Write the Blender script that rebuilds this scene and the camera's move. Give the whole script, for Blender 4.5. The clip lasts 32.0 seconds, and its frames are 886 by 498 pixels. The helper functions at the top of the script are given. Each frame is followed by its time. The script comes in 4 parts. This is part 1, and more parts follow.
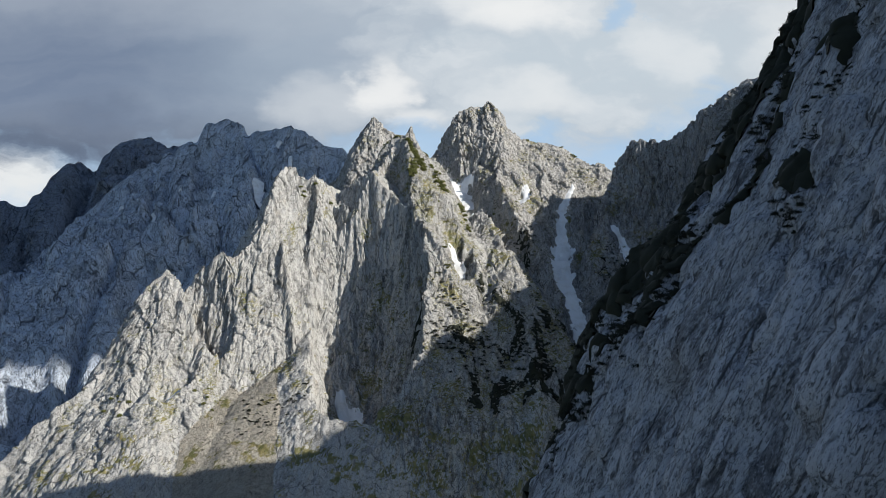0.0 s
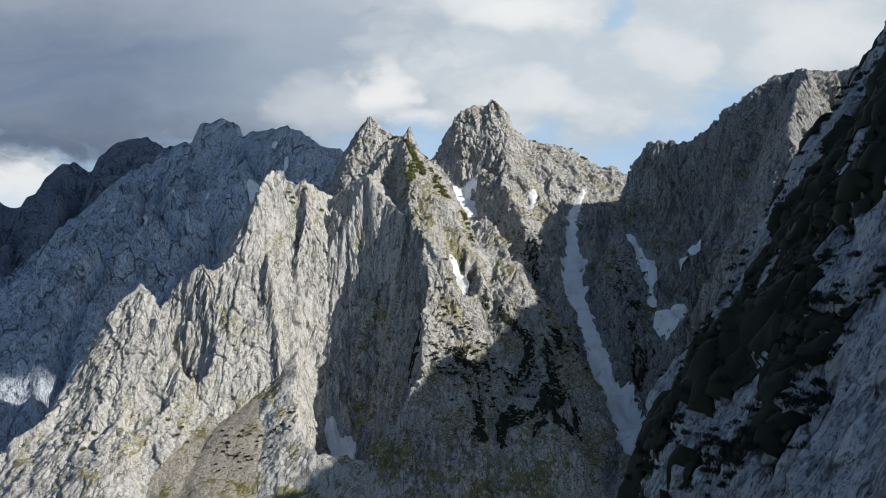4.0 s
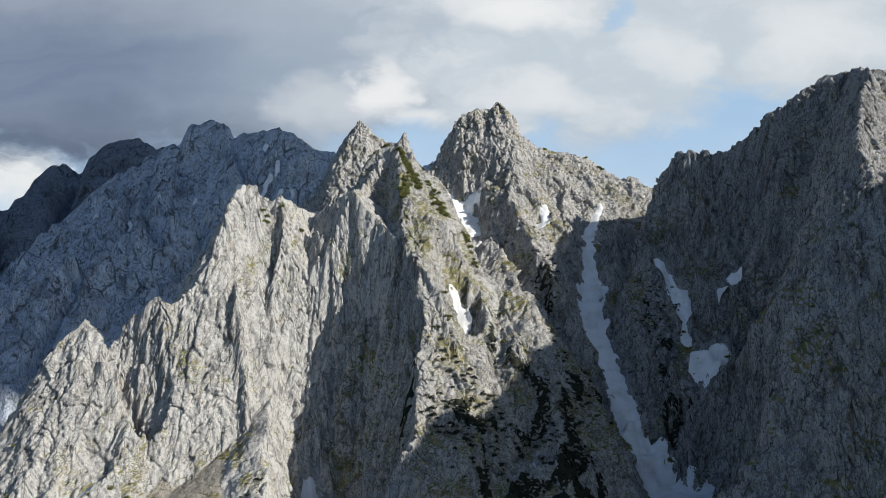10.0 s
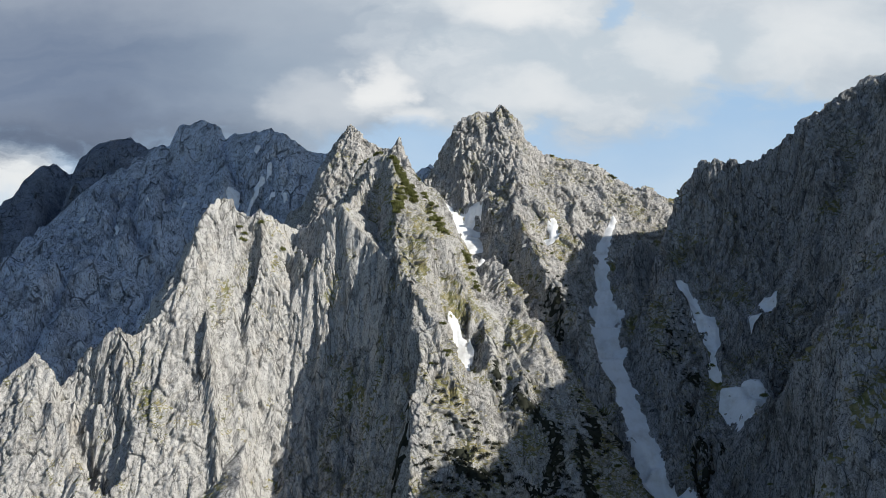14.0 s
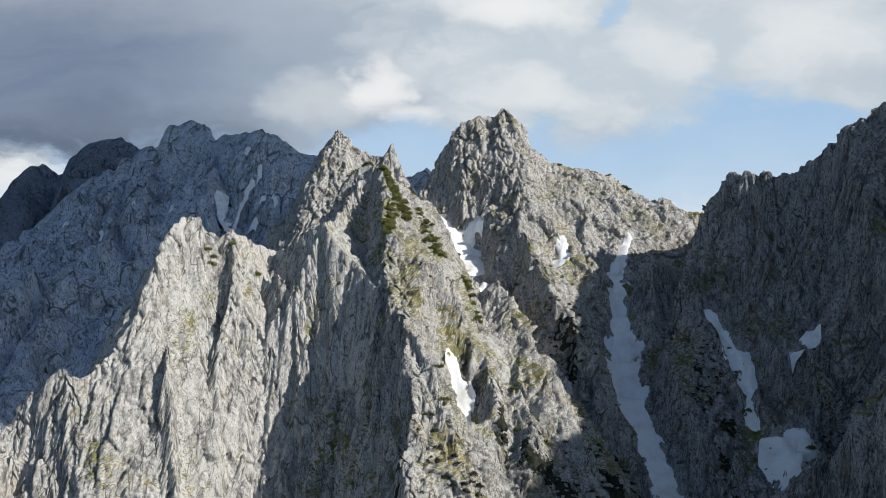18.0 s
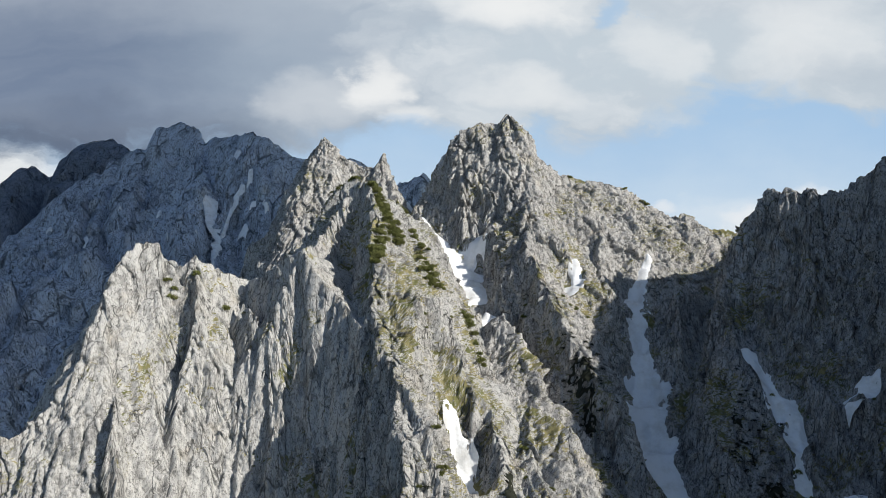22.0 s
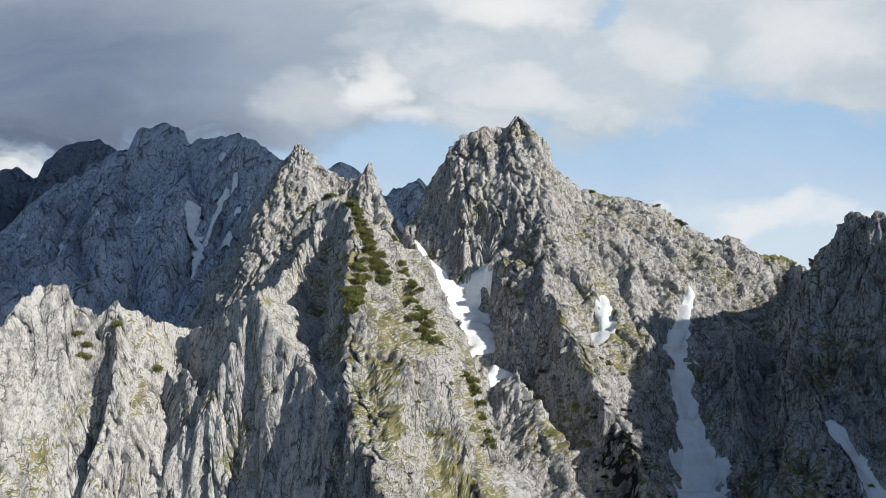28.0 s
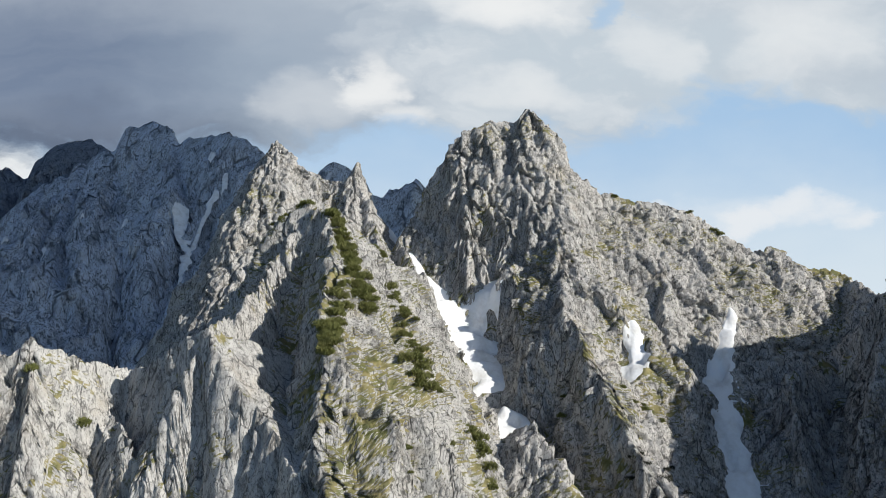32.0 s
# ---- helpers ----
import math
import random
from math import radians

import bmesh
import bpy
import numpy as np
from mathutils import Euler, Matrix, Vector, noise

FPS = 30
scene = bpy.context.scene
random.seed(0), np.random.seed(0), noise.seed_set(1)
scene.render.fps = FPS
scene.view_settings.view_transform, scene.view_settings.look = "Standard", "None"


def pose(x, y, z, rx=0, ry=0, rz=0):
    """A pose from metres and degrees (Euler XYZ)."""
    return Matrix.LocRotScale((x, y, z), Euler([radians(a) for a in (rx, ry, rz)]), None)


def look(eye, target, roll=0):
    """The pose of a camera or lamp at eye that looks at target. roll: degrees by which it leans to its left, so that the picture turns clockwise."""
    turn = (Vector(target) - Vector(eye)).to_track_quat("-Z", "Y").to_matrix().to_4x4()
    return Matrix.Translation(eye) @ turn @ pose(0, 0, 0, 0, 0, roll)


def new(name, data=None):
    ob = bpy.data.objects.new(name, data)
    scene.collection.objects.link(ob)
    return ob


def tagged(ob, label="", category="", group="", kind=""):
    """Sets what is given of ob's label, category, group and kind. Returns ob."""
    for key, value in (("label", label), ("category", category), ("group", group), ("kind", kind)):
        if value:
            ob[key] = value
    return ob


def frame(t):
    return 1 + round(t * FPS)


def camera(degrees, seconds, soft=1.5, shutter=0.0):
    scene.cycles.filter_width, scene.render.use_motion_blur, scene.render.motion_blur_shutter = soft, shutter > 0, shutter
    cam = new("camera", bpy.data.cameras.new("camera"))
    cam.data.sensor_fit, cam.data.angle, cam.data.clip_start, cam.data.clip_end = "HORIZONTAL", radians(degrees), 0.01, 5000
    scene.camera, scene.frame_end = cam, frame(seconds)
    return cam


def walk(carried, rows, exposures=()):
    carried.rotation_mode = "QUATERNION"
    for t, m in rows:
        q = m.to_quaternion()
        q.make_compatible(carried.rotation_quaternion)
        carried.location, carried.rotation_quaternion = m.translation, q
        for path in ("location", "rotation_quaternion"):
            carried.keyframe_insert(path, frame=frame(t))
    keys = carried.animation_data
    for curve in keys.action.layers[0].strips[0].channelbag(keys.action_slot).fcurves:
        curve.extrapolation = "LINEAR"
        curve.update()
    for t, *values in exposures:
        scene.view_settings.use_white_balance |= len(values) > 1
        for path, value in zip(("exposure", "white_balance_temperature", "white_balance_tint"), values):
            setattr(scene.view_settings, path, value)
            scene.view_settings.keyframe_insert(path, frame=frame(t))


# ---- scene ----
import itertools
cam = camera(60.58, 32.0, soft=0.6)


def heading(x, y, z, yaw, pitch, roll):
    a, b = radians(yaw), radians(pitch)
    way = Vector((-math.sin(a) * math.cos(b), math.cos(a) * math.cos(b), math.sin(b)))
    return look((x, y, z), Vector((x, y, z)) + 100 * way, roll)


# seconds, place, yaw, pitch, roll of the drone
FLIGHT = (
    (0.0, 0.00, 0.00, 0.00, -0.000, 3.434, -0.094),
    (1.0, -0.01, 11.18, 2.16, 0.028, 3.420, -0.091),
    (2.0, -0.05, 22.48, 4.71, 0.046, 3.419, -0.080),
    (3.0, 0.01, 33.86, 7.51, 0.063, 3.417, -0.076),
    (3.5, 0.04, 39.57, 8.95, 0.070, 3.417, -0.075),
    (5.5, 0.10, 62.45, 14.80, 0.046, 3.407, -0.074),
    (6.5, 0.16, 73.93, 17.92, 0.038, 3.401, -0.057),
    (8.0, 0.31, 91.21, 23.08, 0.038, 3.425, -0.016),
    (9.5, 0.41, 108.53, 28.44, 0.026, 3.421, 0.004),
    (11.0, 0.33, 125.75, 33.86, -0.014, 3.382, 0.008),
    (12.5, 0.16, 142.87, 39.30, -0.082, 3.350, 0.012),
    (14.0, 0.08, 160.14, 44.72, -0.163, 3.306, 0.004),
    (14.5, 0.10, 165.98, 46.56, -0.187, 3.297, 0.007),
    (16.5, 0.23, 189.46, 54.04, -0.297, 3.250, 0.015),
    (17.5, 0.31, 201.19, 57.81, -0.358, 3.212, 0.018),
    (19.0, 0.41, 218.67, 63.44, -0.427, 3.178, 0.002),
    (20.5, 0.58, 236.03, 68.92, -0.493, 3.174, -0.023),
    (22.0, 0.86, 253.56, 74.38, -0.555, 3.203, 0.004),
    (23.5, 1.08, 271.18, 79.76, -0.619, 3.244, 0.029),
    (25.0, 1.16, 288.59, 84.68, -0.687, 3.295, 0.066),
    (25.5, 1.17, 294.34, 86.02, -0.709, 3.305, 0.078),
    (27.5, 1.31, 317.27, 90.40, -0.795, 3.216, 0.092),
    (28.5, 1.42, 328.83, 92.65, -0.825, 3.223, 0.091),
    (29.5, 1.59, 340.51, 94.86, -0.848, 3.237, 0.074),
    (30.5, 1.72, 352.27, 96.94, -0.864, 3.240, 0.042),
    (31.5, 1.81, 364.08, 98.84, -0.889, 3.224, 0.014),
    (32.0, 1.86, 369.99, 99.73, -0.905, 3.204, 0.002),
)
walk(cam, [(r[0], heading(*r[1:])) for r in FLIGHT])

# ---------------------------------------------------------------- light
SUN = Vector((0.76, -0.46, 0.42)).normalized()
world = bpy.data.worlds.new("sky")
scene.world = world
world.use_nodes = True
wt = world.node_tree
wt.nodes.clear()


def wmath(op, a, b=None, clamp=False):
    n = wt.nodes.new("ShaderNodeMath")
    n.operation, n.use_clamp = op, clamp
    for slot, v in zip(n.inputs, (a, b)):
        if v is None:
            continue
        if isinstance(v, (int, float)):
            slot.default_value = v
        else:
            wt.links.new(v, slot)
    return n.outputs[0]


def wmix(fac, a, b):
    n = wt.nodes.new("ShaderNodeMix")
    n.data_type = "RGBA"
    for slot, v in ((n.inputs[0], fac), (n.inputs[6], a), (n.inputs[7], b)):
        if isinstance(v, (int, float)):
            slot.default_value = v
        elif isinstance(v, tuple):
            slot.default_value = (*v, 1)
        else:
            wt.links.new(v, slot)
    return n.outputs[2]


def wnoise(vector, scale, detail, rough=0.55, distortion=0.0):
    n = wt.nodes.new("ShaderNodeTexNoise")
    n.inputs["Scale"].default_value, n.inputs["Detail"].default_value = scale, detail
    n.inputs["Roughness"].default_value, n.inputs["Distortion"].default_value = rough, distortion
    wt.links.new(vector, n.inputs["Vector"])
    return n.outputs["Fac"]


def wramp(v, a, b):
    n = wt.nodes.new("ShaderNodeMapRange")
    n.interpolation_type = "SMOOTHSTEP"
    wt.links.new(v, n.inputs[0])
    n.inputs[1].default_value, n.inputs[2].default_value = a, b
    return n.outputs[0]


sky = wt.nodes.new("ShaderNodeTexSky")
sky.sky_type, sky.sun_disc = "NISHITA", False
sky.sun_elevation, sky.sun_rotation = math.asin(SUN.z), math.atan2(SUN.x, SUN.y)
sky.altitude = 1900
clear = wt.nodes.new("ShaderNodeVectorMath")
clear.operation = "SCALE"
wt.links.new(sky.outputs[0], clear.inputs[0])
clear.inputs[3].default_value = 0.1
deep_blue = wt.nodes.new("ShaderNodeVectorMath")
deep_blue.operation = "MULTIPLY"
wt.links.new(clear.outputs[0], deep_blue.inputs[0])
deep_blue.inputs[1].default_value = (0.95, 1.0, 1.06)
coord = wt.nodes.new("ShaderNodeTexCoord")
split = wt.nodes.new("ShaderNodeSeparateXYZ")
wt.links.new(coord.outputs["Generated"], split.inputs[0])
wx, wy, wz = split.outputs
ahead = wmath("MAXIMUM", wy, 0.05)
su, sv = wmath("DIVIDE", wx, ahead), wmath("DIVIDE", wz, ahead)  # tangents across and up, northwards
bare = wt.nodes.new("ShaderNodeCombineXYZ")
wt.links.new(su, bare.inputs[0])
wt.links.new(wmath("MULTIPLY", sv, 1.6), bare.inputs[1])
twist = wt.nodes.new("ShaderNodeTexNoise")
twist.inputs["Scale"].default_value, twist.inputs["Detail"].default_value, twist.inputs["Roughness"].default_value = 7.0, 7, 0.55
wt.links.new(bare.outputs[0], twist.inputs["Vector"])
turn = wt.nodes.new("ShaderNodeSeparateColor")
wt.links.new(twist.outputs["Color"], turn.inputs[0])
su = wmath("ADD", su, wmath("MULTIPLY", wmath("SUBTRACT", turn.outputs[0], 0.5), 0.22))
sv = wmath("ADD", sv, wmath("MULTIPLY", wmath("SUBTRACT", turn.outputs[1], 0.5), 0.11))
plane = wt.nodes.new("ShaderNodeCombineXYZ")
wt.links.new(su, plane.inputs[0])
wt.links.new(wmath("MULTIPLY", sv, 1.9), plane.inputs[1])
big = wnoise(plane.outputs[0], 2.6, 4, 0.5, 0.2)
fine = wnoise(plane.outputs[0], 6.5, 8, 0.55, 0.35)
wisp = wmath("ADD", wmath("MULTIPLY", big, 0.55), wmath("MULTIPLY", fine, 0.45))


def puff(u, v, ru, rv, torn=1.2):
    """A torn mass of cloud about a direction."""
    a = wmath("DIVIDE", wmath("SUBTRACT", su, u), ru)
    b = wmath("DIVIDE", wmath("SUBTRACT", sv, v), rv)
    r = wmath("ADD", wmath("MULTIPLY", a, a), wmath("MULTIPLY", b, b))
    return wramp(wmath("ADD", r, wmath("MULTIPLY", wmath("SUBTRACT", fine, 0.5), torn)), 1.0, -0.1)


# the deck's ragged lower edge, lower towards the west
edge = wmath("ADD", sv, wmath("MULTIPLY", wmath("SUBTRACT", wisp, 0.5), 0.30))
edge = wmath("SUBTRACT", edge, wmath("MULTIPLY", wramp(su, -0.45, 0.5), 0.045))
cover = wramp(edge, 0.165, 0.215)
streak = wt.nodes.new("ShaderNodeCombineXYZ")
wt.links.new(su, streak.inputs[0])
wt.links.new(wmath("MULTIPLY", sv, 5.0), streak.inputs[1])
bands = wnoise(streak.outputs[0], 2.2, 5, 0.5, 0.2)
tone = wmix(wramp(su, -0.50, -0.12), (0.165, 0.22, 0.325), (0.35, 0.425, 0.52))
tone = wmix(wramp(su, -0.16, 0.10), tone, (0.55, 0.625, 0.69))
tone = wmix(wmath("MULTIPLY", wramp(bands, 0.40, 0.72), 0.3), tone, (0.42, 0.47, 0.55))
tone = wmix(wmath("MULTIPLY", wmath("MULTIPLY", wramp(su, -0.10, -0.40), wramp(sv, 0.27, 0.20)), 0.6), tone, (0.095, 0.125, 0.185))
tone = wmix(wmath("MULTIPLY", wramp(sv, 0.33, 0.42), 0.4), tone, (0.55, 0.60, 0.66))
tone = wmix(wmath("MULTIPLY", wramp(wisp, 0.47, 0.62), wramp(su, -0.30, 0.10)), tone, (0.69, 0.735, 0.775))
for u, v, ru, rv, f in ((-0.085, 0.285, 0.055, 0.05, 0.9), (0.09, 0.385, 0.15, 0.05, 0.9), (-0.035, 0.232, 0.05, 0.03, 0.7), (0.14, 0.275, 0.10, 0.035, 0.6), (0.50, 0.345, 0.13, 0.08, 0.6), (0.29, 0.33, 0.06, 0.06, 0.5), (-0.15, 0.26, 0.12, 0.05, 0.4)):
    tone = wmix(wmath("MULTIPLY", puff(u, v, ru, rv), f), tone, (0.87, 0.88, 0.88))
tone = wmix(wmath("MULTIPLY", puff(0.22, 0.205, 0.09, 0.05), 0.5), tone, (0.40, 0.47, 0.55))
pale = wmix(wramp(sv, 0.0, 0.26), (0.66, 0.76, 0.84), (0.38, 0.56, 0.78))
pale = wmix(wmath("MULTIPLY", puff(0.44, 0.10, 0.17, 0.03), 0.35), pale, (0.82, 0.85, 0.88))
for u, v, ru, rv in ((0.42, 0.088, 0.06, 0.022), (0.50, 0.105, 0.06, 0.028), (0.565, 0.09, 0.05, 0.022), (0.31, 0.115, 0.035, 0.012)):
    pale = wmix(wmath("MULTIPLY", puff(u, v, ru, rv, 2.2), 0.6), pale, (0.87, 0.875, 0.88))
pale = wmix(wmath("MULTIPLY", puff(-0.60, 0.16, 0.12, 0.05), 0.85), pale, (0.86, 0.86, 0.84))
gap = wmath("MULTIPLY", puff(0.25, 0.375, 0.03, 0.02), 0.7)
north = wmix(wmath("MULTIPLY", cover, wmath("SUBTRACT", 1.0, gap)), pale, tone)
# overhead and behind, where the sun stands, the sky is open
facing = wmath("MULTIPLY", wramp(wy, 0.25, 0.6), wramp(wz, 0.62, 0.42))
whole = wmix(facing, deep_blue.outputs[0], north)
back = wt.nodes.new("ShaderNodeBackground")
wt.links.new(wmix(wramp(wz, -0.06, -0.01), (0.04, 0.045, 0.05), whole), back.inputs[0])
back.inputs[1].default_value = 1.0
out = wt.nodes.new("ShaderNodeOutputWorld")
wt.links.new(back.outputs[0], out.inputs[0])

lamp = bpy.data.lights.new("sun", "SUN")
lamp.energy, lamp.angle, lamp.color = 5.0, radians(0.53), (1.0, 0.95, 0.87)
sun = new("sun", lamp)
sun.matrix_world = look(SUN * 100, (0, 0, 0))

# ---------------------------------------------------------------- materials


def material(name):
    m = bpy.data.materials.new(name)
    m.use_nodes = True
    return m, m.node_tree, m.node_tree.nodes["Principled BSDF"]


def node(t, kind, links=(), **values):
    n = t.nodes.new(kind)
    for key, v in values.items():
        if key == "op":
            n.operation = v
        else:
            n.inputs[key.replace("_", " ")].default_value = v
    for slot, v in links:
        t.links.new(v, n.inputs[slot])
    return n


def tnoise(t, vec, scale, detail=4, rough=0.55):
    return node(t, "ShaderNodeTexNoise", [("Vector", vec)], Scale=scale, Detail=detail, Roughness=rough).outputs["Fac"]


def trange(t, v, a, b, c=0.0, d=1.0):
    n = node(t, "ShaderNodeMapRange", [(0, v)])
    n.interpolation_type = "SMOOTHSTEP"
    for k, x in zip((1, 2, 3, 4), (a, b, c, d)):
        n.inputs[k].default_value = x
    return n.outputs[0]


def tmath(t, op, a, b):
    n = t.nodes.new("ShaderNodeMath")
    n.operation = op
    for slot, v in zip(n.inputs, (a, b)):
        if isinstance(v, (int, float)):
            slot.default_value = v
        else:
            t.links.new(v, slot)
    return n.outputs[0]


def tmix(t, fac, a, b):
    n = t.nodes.new("ShaderNodeMix")
    n.data_type = "RGBA"
    for slot, v in ((n.inputs[0], fac), (n.inputs[6], a), (n.inputs[7], b)):
        if isinstance(v, (int, float)):
            slot.default_value = v
        elif isinstance(v, tuple):
            slot.default_value = (*v, 1)
        else:
            t.links.new(v, slot)
    return n.outputs[2]


def scaled(t, vec, s):
    n = t.nodes.new("ShaderNodeVectorMath")
    n.operation = "MULTIPLY"
    t.links.new(vec, n.inputs[0])
    n.inputs[1].default_value = s
    return n.outputs[0]


def rock_material(name, size, pale, dark, grass, bump, lichen=0.5, slab=5.0, tall=0.22, lean=0.0):
    """Fissured limestone; size: metres of its grain; grass: how much turf sits on its ledges (0 to 1); slab: metres across its plates, tall: their breadth over height, lean: metres across for a metre up."""
    m, t, bsdf = material(name)
    geo = t.nodes.new("ShaderNodeNewGeometry")
    p = geo.outputs["Position"]
    if lean:
        up = node(t, "ShaderNodeSeparateXYZ", [(0, p)]).outputs[2]
        aside = node(t, "ShaderNodeCombineXYZ", [(0, tmath(t, "MULTIPLY", up, lean))]).outputs[0]
        p = node(t, "ShaderNodeVectorMath", [(0, p), (1, aside)]).outputs[0]
    sway = node(t, "ShaderNodeTexNoise", [("Vector", p)], Scale=0.5 / slab, Detail=6, Roughness=0.65).outputs["Color"]
    moved = node(t, "ShaderNodeVectorMath", [(0, scaled(t, sway, (0.6 * slab, 0.6 * slab, 0.6 * slab))), (1, p)]).outputs[0]
    streak = scaled(t, moved, (1 / size, 1 / size, 0.3 / size))
    block = scaled(t, p, (1 / size, 1 / size, 0.45 / size))
    large = tnoise(t, p, 0.05 / size, 5)
    grain = tnoise(t, streak, 0.5, 9, 0.68)
    spots = tnoise(t, block, 1.7, 6, 0.7)
    pits = tnoise(t, block, 0.5, 5, 0.6)

    def plates(width, ratio):
        v = scaled(t, moved, (1 / width, 1 / width, ratio / width))
        rim = t.nodes.new("ShaderNodeTexVoronoi")
        rim.feature = "DISTANCE_TO_EDGE"
        body = t.nodes.new("ShaderNodeTexVoronoi")
        for n in (rim, body):
            n.inputs["Scale"].default_value = 1.0
            t.links.new(v, n.inputs["Vector"])
        value = node(t, "ShaderNodeSeparateXYZ", [(0, body.outputs["Color"])]).outputs[0]
        return rim.outputs["Distance"], value, body.outputs["Distance"]

    rim1, value1, cut1 = plates(slab, tall)
    rim2, value2, cut2 = plates(slab * 0.36, tall * 1.3)
    # open joints between the plates, broken off here and there
    crack1 = tmath(t, "MAXIMUM", trange(t, rim1, 0.0, 0.045), trange(t, tnoise(t, block, 0.25, 4), 0.40, 0.55))
    crack2 = tmath(t, "MAXIMUM", trange(t, rim2, 0.0, 0.08), trange(t, tnoise(t, block, 0.4, 4), 0.40, 0.54))
    hair = trange(t, tmath(t, "ABSOLUTE", tmath(t, "SUBTRACT", tnoise(t, streak, 0.75, 3, 0.5), 0.5), 0.0), 0.0, 0.03)
    hair = tmath(t, "MAXIMUM", hair, trange(t, tnoise(t, block, 0.6, 3), 0.46, 0.56))
    joint = tmath(t, "MULTIPLY", tmath(t, "MULTIPLY", crack1, trange(t, crack2, 0, 1, 0.45, 1.0)), trange(t, hair, 0, 1, 0.4, 1.0))
    tone = tmath(t, "ADD", tmath(t, "MULTIPLY", large, 0.35), tmath(t, "ADD", tmath(t, "MULTIPLY", grain, 0.62), tmath(t, "ADD", tmath(t, "MULTIPLY", value1, 0.08), tmath(t, "MULTIPLY", value2, 0.08))))
    col = tmix(t, trange(t, tone, 0.42, 0.58), dark, pale)
    fleck = tnoise(t, block, 3.4, 4, 0.75)
    col = tmix(t, trange(t, fleck, 0.53, 0.66, 0.0, 0.75), col, (dark[0] * 0.45, dark[1] * 0.45, dark[2] * 0.45))
    col = tmix(t, trange(t, fleck, 0.46, 0.34, 0.0, 0.6), col, (pale[0] * 1.25, pale[1] * 1.25, pale[2] * 1.25))
    warm = trange(t, tnoise(t, p, 0.11 / size, 5, 0.6), 0.54, 0.74, 0.0, 0.4)
    col = tmix(t, warm, col, (pale[0] * 0.88, pale[1] * 0.77, pale[2] * 0.62))
    stain = trange(t, spots, 0.54, 0.61, 0.0, lichen)
    col = tmix(t, tmath(t, "MULTIPLY", stain, trange(t, pits, 0.42, 0.56)), col, (dark[0] * 0.28, dark[1] * 0.29, dark[2] * 0.28))
    pocks = tmath(t, "MULTIPLY", trange(t, tnoise(t, block, 2.2, 3, 0.6), 0.58, 0.64, 0.0, lichen * 0.8), trange(t, grain, 0.40, 0.52))
    col = tmix(t, pocks, col, (dark[0] * 0.22, dark[1] * 0.22, dark[2] * 0.22))
    col = tmix(t, tmath(t, "MULTIPLY", tmath(t, "SUBTRACT", 1.0, joint), 0.85), col, (dark[0] * 0.25, dark[1] * 0.25, dark[2] * 0.25))
    if grass:
        z = node(t, "ShaderNodeSeparateXYZ", [(0, geo.outputs["True Normal"])]).outputs[2]
        patch = tmath(t, "ADD", tmath(t, "MULTIPLY", tnoise(t, p, 0.05, 6, 0.62), 1.15), tmath(t, "MULTIPLY", tnoise(t, p, 0.4, 4, 0.6), 0.14))
        ledge = tmath(t, "ADD", tmath(t, "MULTIPLY", z, 0.24), patch)
        turf = tmix(t, trange(t, tnoise(t, p, 0.22, 5, 0.6), 0.36, 0.64), (0.11, 0.118, 0.03), (0.27, 0.235, 0.095))
        col = tmix(t, trange(t, ledge, 0.95 - 0.2 * grass, 1.03 - 0.2 * grass, 0.0, 0.9), col, turf)
    t.links.new(col, bsdf.inputs["Base Color"])
    bsdf.inputs["Roughness"].default_value = 0.93
    bsdf.inputs["Specular IOR Level"].default_value = 0.15
    height = tmath(t, "ADD", tmath(t, "ADD", grain, tmath(t, "ADD", tmath(t, "MULTIPLY", spots, 0.6), tmath(t, "MULTIPLY", pocks, -0.25))), tmath(t, "ADD", tmath(t, "MULTIPLY", joint, 0.5), tmath(t, "ADD", tmath(t, "MULTIPLY", pits, 0.4), tmath(t, "ADD", tmath(t, "MULTIPLY", cut1, -0.7), tmath(t, "MULTIPLY", cut2, -0.3)))))
    b = node(t, "ShaderNodeBump", [("Height", height)], Strength=1.0, Distance=bump)
    t.links.new(b.outputs[0], bsdf.inputs["Normal"])
    return m


ROCK = rock_material("limestone", 1.5, (0.49, 0.485, 0.467), (0.26, 0.257, 0.25), 0.52, 0.35, 0.4, 5.5)
ROCK_BARE = rock_material("bare_limestone", 1.4, (0.49, 0.48, 0.462), (0.25, 0.245, 0.236), 0.65, 0.45, 0.75, 4.5, 0.4)
ROCK_TURF = rock_material("turfed_limestone", 1.4, (0.46, 0.455, 0.437), (0.21, 0.207, 0.2), 0.84, 0.4, 0.7, 4.5, 0.3)
SCREE = rock_material("scree", 0.8, (0.48, 0.445, 0.38), (0.34, 0.32, 0.28), 0.3, 0.9, 0.6, 2.5, 0.6)
# weathered rock for the shaded peak, darkened further to carry part of its shade
ROCK_SHADE = rock_material("weathered_shaded_limestone", 1.4, (0.40, 0.40, 0.40), (0.17, 0.17, 0.17), 0.55, 0.6, 0.85, 5.0, 0.25)
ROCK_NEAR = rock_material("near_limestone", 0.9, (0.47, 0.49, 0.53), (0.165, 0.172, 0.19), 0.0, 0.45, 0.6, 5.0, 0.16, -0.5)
# distance haze is put into the blue of the next two base colours
ROCK_FAR_HAZE = rock_material("haze_tinted_limestone", 6.0, (0.59, 0.66, 0.76), (0.335, 0.375, 0.44), 0.0, 5.0, 0.8, 38.0, 0.45)
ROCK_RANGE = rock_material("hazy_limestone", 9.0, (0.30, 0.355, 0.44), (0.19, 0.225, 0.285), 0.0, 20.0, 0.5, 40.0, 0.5)


